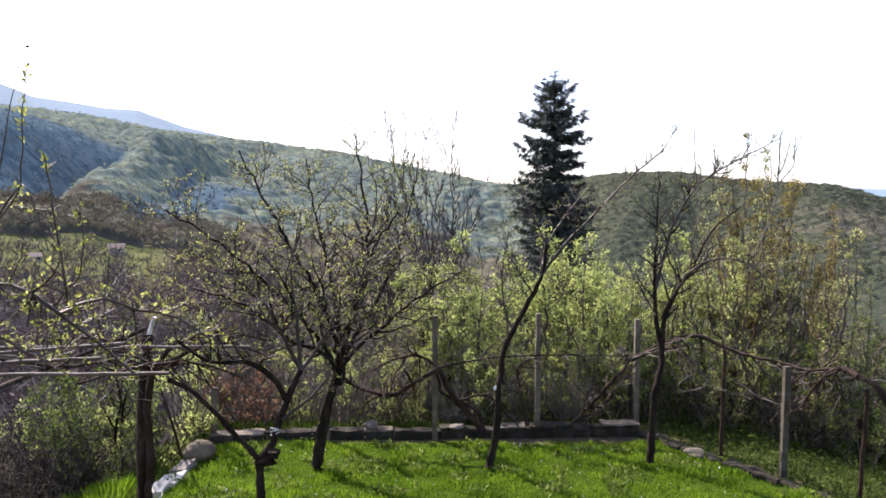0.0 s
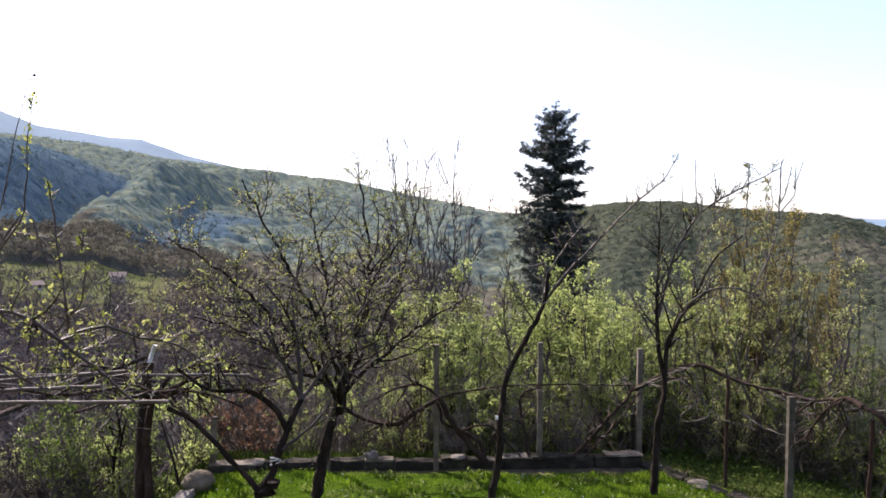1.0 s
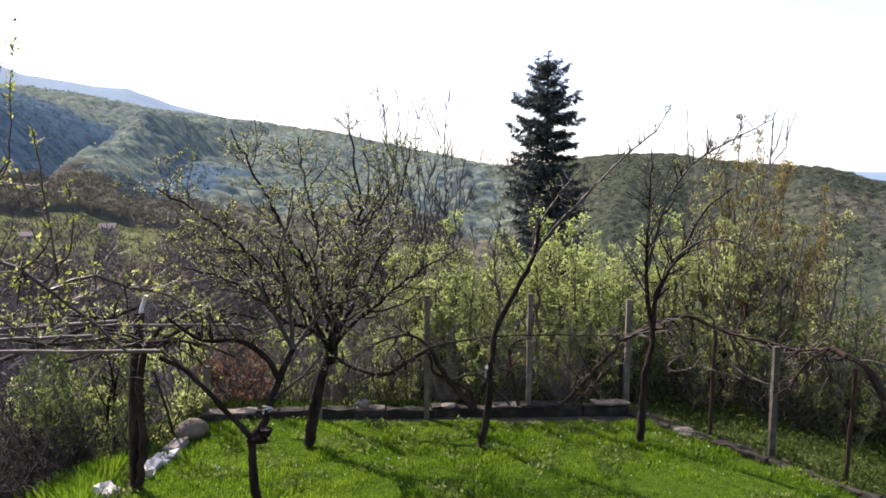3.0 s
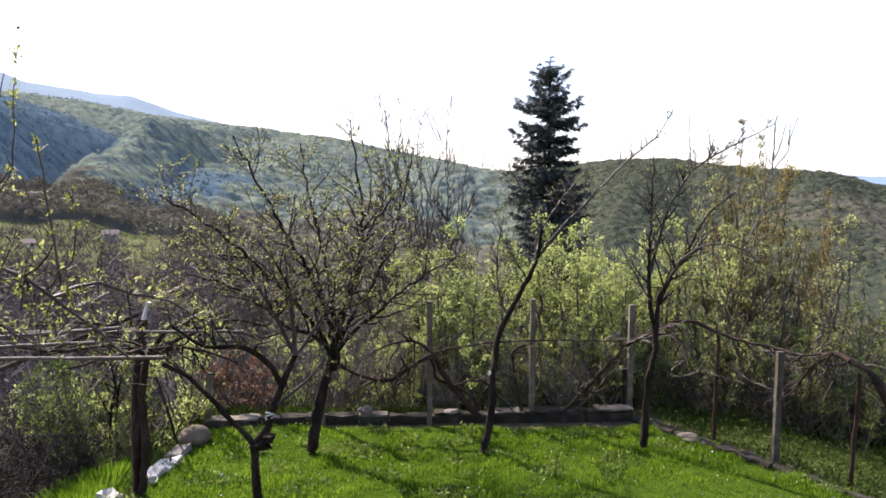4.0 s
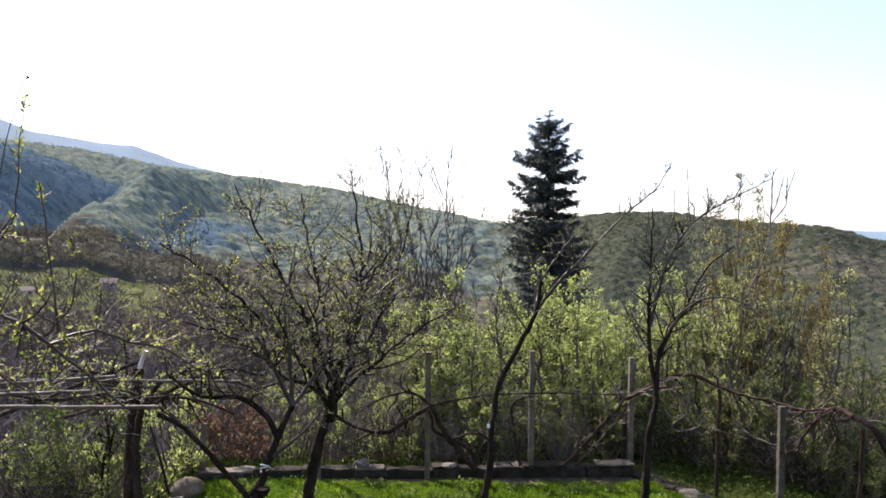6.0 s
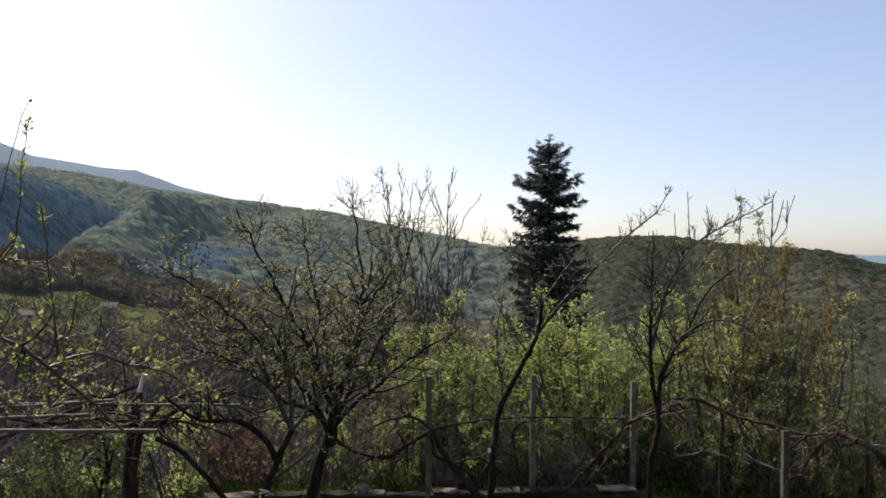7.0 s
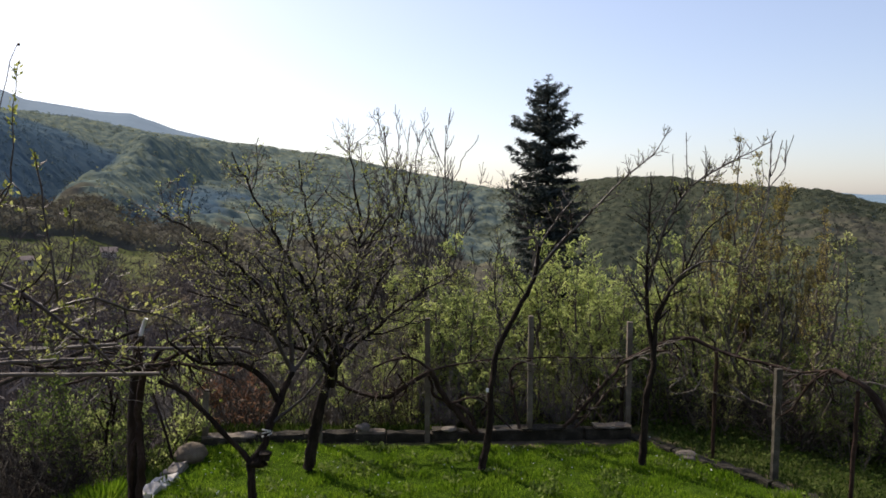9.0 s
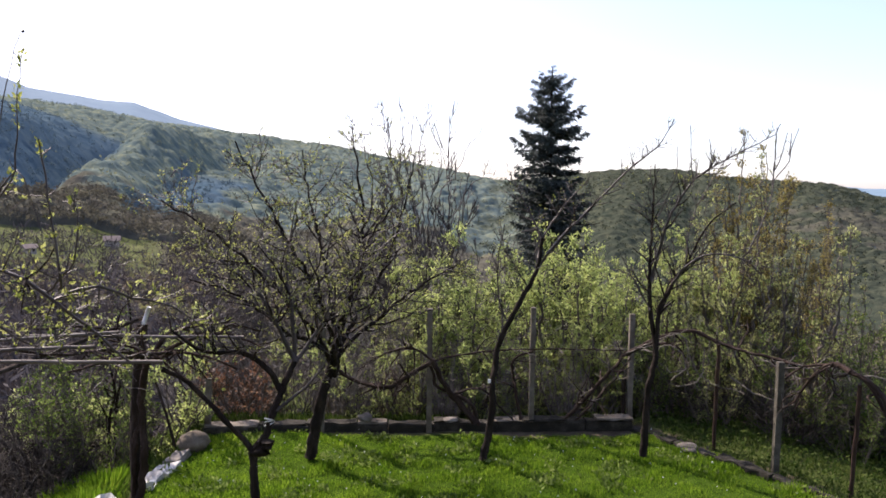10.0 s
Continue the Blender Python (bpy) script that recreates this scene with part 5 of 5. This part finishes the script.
    for line in ([(-3.18, 8.40, 1.70), (-2.69, 8.20, 1.96), (-2.21, 8.00, 2.07), (-1.84, 7.90, 1.95)], [(-3.18, 8.40, 1.70), (-3.23, 7.60, 1.97), (-3.30, 6.60, 2.12), (-3.65, 6.20, 2.27)],
                 [(-3.18, 8.40, 1.70), (-2.95, 8.40, 1.99), (-2.50, 8.60, 2.07), (-1.98, 8.80, 1.95)], [(-2.81, 8.00, 1.86), (-2.77, 7.00, 2.04), (-2.60, 6.00, 2.20), (-2.77, 5.70, 2.18)],
                 [(-3.18, 8.40, 1.70), (-2.69, 8.00, 1.86), (-2.28, 7.80, 1.83), (-2.05, 7.80, 1.73)], [(-3.19, 8.40, 1.65), (-3.31, 8.00, 2.01), (-3.45, 7.60, 2.19), (-3.80, 7.20, 2.24)]):
        p.limb(line, 0.026, 0.01, 6, kids=14, kid_len=0.45, depth=1, up=0.05, bend=0.3, forks=3)
    p.bud(0.1, 0.034, 4, 0.2)
    p.build("grapevine", (*(-3.29, 8.55, 0.06)[:2], 0), "old grapevine with young leaves tangled over the pergola", "vine", VINE, TWIG, BUD, "grapevines")


vines()


# ---- stones of the border ----
def rock(name, at, size, mat, label, seed, group="border stones", dome=False):
    rng = np.random.default_rng(seed)
    bm = bmesh.new()
    bmesh.ops.create_icosphere(bm, subdivisions=3, radius=1)
    rough = 0.35 if dome else 1.0
    for v in bm.verts:
        k = 1 + rough * (0.28 * noise.noise(v.co * 1.3 + Vector((seed, 0, 0))) + 0.1 * noise.noise(v.co * 4 + Vector((0, seed, 0))))
        under = 0.72 if dome and v.co.z < 0.05 else 1.0
        v.co = Vector((v.co.x * k * size[0] * under, v.co.y * k * size[1] * under, max(v.co.z * k, -0.3) * size[2]))
    me = bpy.data.meshes.new(name)
    bm.to_mesh(me)
    bm.free()
    me.materials.append(mat)
    for q in me.polygons:
        q.use_smooth = True
    ob = new(name, me)
    ob.location, ob.rotation_euler = (at[0], at[1], at[2] + 0.25 * size[2]), (0, 0, seed)
    return tagged(ob, label, "stone", group)


rock("boulder", (*(-3.38, 10.48, 0.00)[:2], -0.04), (0.25, 0.22, 0.23), TANSTONE, "smooth domed grey-brown stone at the corner of the lawn", 4, dome=True)
for k, (p, q) in enumerate([((-3.44, 10.24, 0.00), (-3.47, 9.82, 0.00)), ((-3.47, 9.78, 0.00), (-3.49, 9.36, 0.00)), ((-3.49, 9.32, 0.00), (-3.51, 8.95, 0.00)), ((-3.71, 8.67, 0.00), (-3.83, 8.51, 0.00))]):
    g = Geo()
    slab(g, p[:2], q[:2], 0.21 + 0.04 * (k % 2), 0.19 - 0.03 * (k % 2), -0.12, None, 0.06, 3.3 * k)
    alone("edging_slab", g, STONE if k == 0 else WHITESTONE, "rough grey slab edging the lawn" if k == 0 else "whitewashed rough slab edging the lawn", "edging stone", (p[0], p[1], -0.12), "edging slabs", smooth=False)
for k, (q, sz) in enumerate([((-1.08, 11.35, 0.17), 0.09), ((0.20, 11.35, 0.17), 0.1), ((3.55, 10.60, 0.19), 0.15)]):
    rock("loose_stone", (q[0], q[1], 0.17 if k != 2 else 0.0), (sz * 1.3, sz, sz * (0.9 if k == 0 else 0.4)), STONE, "loose grey stone lying on the garden wall", 31 + k, "loose stones")


# ---- grass ----
def lawn():
    rng = np.random.default_rng(8)
    g = Geo()
    k = 110000
    y = rng.uniform(6.9, 11.5, k)
    x = rng.uniform(-3.5, 5.4, k)
    ok = (x < 3.1 + 0.62 * (11.5 - y)) & (np.abs(x) < 0.62 * y + 0.3) & (y < 11.3 + 0.054 * x - 0.1 * np.clip(x + 2, 0, 2) - 0.05 * rng.random(k))
    x, y = x[ok], y[ok]
    tuft = np.array([fold(p, q, 0.35, 2.2) + 0.7 * fold(p, q, 1.1, 8.2) for p, q in zip(x, y)])
    edge = np.clip((y - 10.9) / 0.5, 0, 1)
    ax = rng.normal(size=(len(x), 3)) * 0.35 + np.array([0, 0, 1])
    size = rng.uniform(0.032, 0.07, len(x)) * np.clip(1 + 1.1 * tuft, 0.6, 2.2) * (1 - 0.35 * edge)
    g.leaves(np.stack([x, y, ground_z(x, y) - 0.005], 1), ax, size, rng, 0.13)
    alone("lawn_grass", g, GRASS, "bright green spring grass of the lawn", "grass", kind="stuff")
    g = Geo()
    i = np.flatnonzero(np.array([fold(p, q, 0.5, 4.7) + 0.5 * fold(p, q, 0.17, 1.7) for p, q in zip(x, y)]) > 0.27)
    i = rng.choice(i, min(6000, len(i)), replace=False)
    at = np.stack([x[i], y[i], ground_z(x[i], y[i]) + rng.uniform(0.0, 0.05, len(i))], 1) + rng.normal(size=(len(i), 3)) * np.array([0.02, 0.02, 0])
    g.leaves(at, rng.normal(size=(len(i), 3)) * 0.7 + np.array([0, 0, 0.7]), rng.uniform(0.035, 0.08, len(i)), rng, 0.45)
    alone("lawn_weeds", g, BANK, "darker broad-leaved weeds growing through the lawn", "weeds", kind="stuff")
    g = Geo()
    i = rng.choice(len(x), 150, replace=False)
    c = np.stack([x[i], y[i], ground_z(x[i], y[i]) + rng.uniform(0.05, 0.09, 150)], 1)
    for _ in range(3):
        g.leaves(c, rng.normal(size=c.shape) + np.array([0, 0, 0.4]), 0.016, rng, 0.8)
    alone("daisies", g, WHITE, "tiny white daisies dotted over the lawn", "flowers", kind="stuff")


lawn()


def weeds():
    rng = np.random.default_rng(9)
    g = Geo()
    k = 150000
    r, a = np.sqrt(rng.uniform(7 ** 2, 17 ** 2, k)), np.radians(rng.uniform(-38, 38, k))
    x, y = r * np.sin(a), r * np.cos(a)
    ok = ~((x > -3.5) & (x < 3.1 + 0.62 * (11.5 - y)) & (y < 11.6))
    x, y = x[ok], y[ok]
    n = np.array([fold(p, q, 1.3, 6.1) for p, q in zip(x, y)])
    ok = n + 0.3 * rng.random(len(x)) > -0.35
    x, y = x[ok], y[ok]
    ax = rng.normal(size=(len(x), 3)) * 0.45 + np.array([0, 0, 1])
    broad = (x > 2) & (rng.random(len(x)) < 0.4)
    high = np.where(x > 2, 0.75, 1.0) * rng.uniform(0.05, 0.2, len(x))
    at = np.stack([x, y, ground_z(x, y) - 0.01], 1)
    g.leaves(at[~broad], ax[~broad], high[~broad], rng, 0.13)
    flat = ax[broad] * np.array([2.5, 2.5, 0.6])
    g.leaves(at[broad] + np.stack([0 * high[broad], 0 * high[broad], high[broad]], 1), flat, high[broad] * 0.5, rng, 0.5)
    alone("weed_grass", g, WEED, "rough weeds and grass outside the lawn", "grass", kind="stuff")


weeds()


def grass_tuft(q, seed, width):
    rng = np.random.default_rng(seed)
    x, y = q[0] + width * rng.normal(size=500) * 0.5, q[1] + width * rng.normal(size=500) * 0.5
    ax = np.stack([(x - q[0]) / width, (y - q[1]) / width, np.full(500, 1.3)], 1) + rng.normal(size=(500, 3)) * 0.25
    g = Geo()
    g.leaves(np.stack([x, y, ground_z(x, y) - 0.01], 1), ax, rng.uniform(0.16, 0.38, 500), rng, 0.07)
    alone("grass_tuft", g, GRASS, "lush green grass tuft at the lawn edge", "grass", (q[0], q[1], float(ground_z(q[0], q[1]))), "grass tufts")


for k, (q, w) in enumerate([((-4.15, 8.84), 0.3), ((-4.10, 8.32), 0.3), ((-4.6, 9.85), 0.32), ((-4.2, 9.6), 0.25), ((-4.95, 9.7), 0.3)]):
    grass_tuft(q, 70 + k, w)


# ---- dry litter on the bank ----
def litter():
    rng = np.random.default_rng(77)
    g = Geo()
    for _ in range(420):
        x, y = rng.uniform(-6.6, -4.9), rng.uniform(9.8, 11.4)
        z, a, h = float(ground_z(x, y)) + rng.uniform(0.01, 0.14), rng.uniform(0, 2 * np.pi), rng.uniform(0.12, 0.4)
        p, d = np.array([x, y, z]), np.array([math.cos(a), math.sin(a), rng.normal() * 0.25])
        g.tube([p, p + d * h * 0.5 + rng.normal(size=3) * 0.02, p + d * h], [0.009, 0.007, 0.004], 4)
    alone("dry_sticks", g, GREY_TWIG, "pale dry sticks and prunings heaped on the bank", "sticks", kind="stuff")


litter()


def saplings():
    """Two slim dark stems on the bank and the stick that leans beside the boulder."""
    p = Plant(81)
    z = float(ground_z(-4.71, 10.84))
    p.limb([(-4.71, 10.84, z - 0.1), (-4.68, 10.8, 0.3), (-4.58, 10.75, 0.8), (-4.75, 10.7, 1.5), (-4.85, 10.7, 1.9)], 0.028, 0.01, 7, kids=9, kid_len=0.6, depth=1)
    p.limb([(-4.65, 10.86, z - 0.1), (-4.6, 10.84, 0.4), (-4.5, 10.8, 0.9), (-4.35, 10.8, 1.5), (-4.4, 10.8, 2.1)], 0.026, 0.01, 7, kids=9, kid_len=0.6, depth=1)
    p.limb([(-4.6, 10.84, 0.4), (-4.35, 10.75, 0.75), (-4.1, 10.7, 0.95)], 0.016, 0.008, 6, kids=5, kid_len=0.4, depth=0)
    p.bud(0.09, 0.035, 4, 0.5)
    p.build("sapling", (-4.7, 10.84, z), "slim forked sapling with a few young leaves on the bank", "sapling", BARK, TWIG, BANK)
    g = Geo()
    g.tube(curve([(-3.6, 10.42, -0.1), (-3.7, 10.4, 0.4), (-3.92, 10.38, 1.15)], 0.08), np.linspace(0.022, 0.014, len(curve([(-3.6, 10.42, -0.1), (-3.7, 10.4, 0.4), (-3.92, 10.38, 1.15)], 0.08))), 7)
    alone("garden_stake", g, WOOD, "dark wooden stake leaning beside the boulder", "stake", (-3.6, 10.42, -0.1))


saplings()
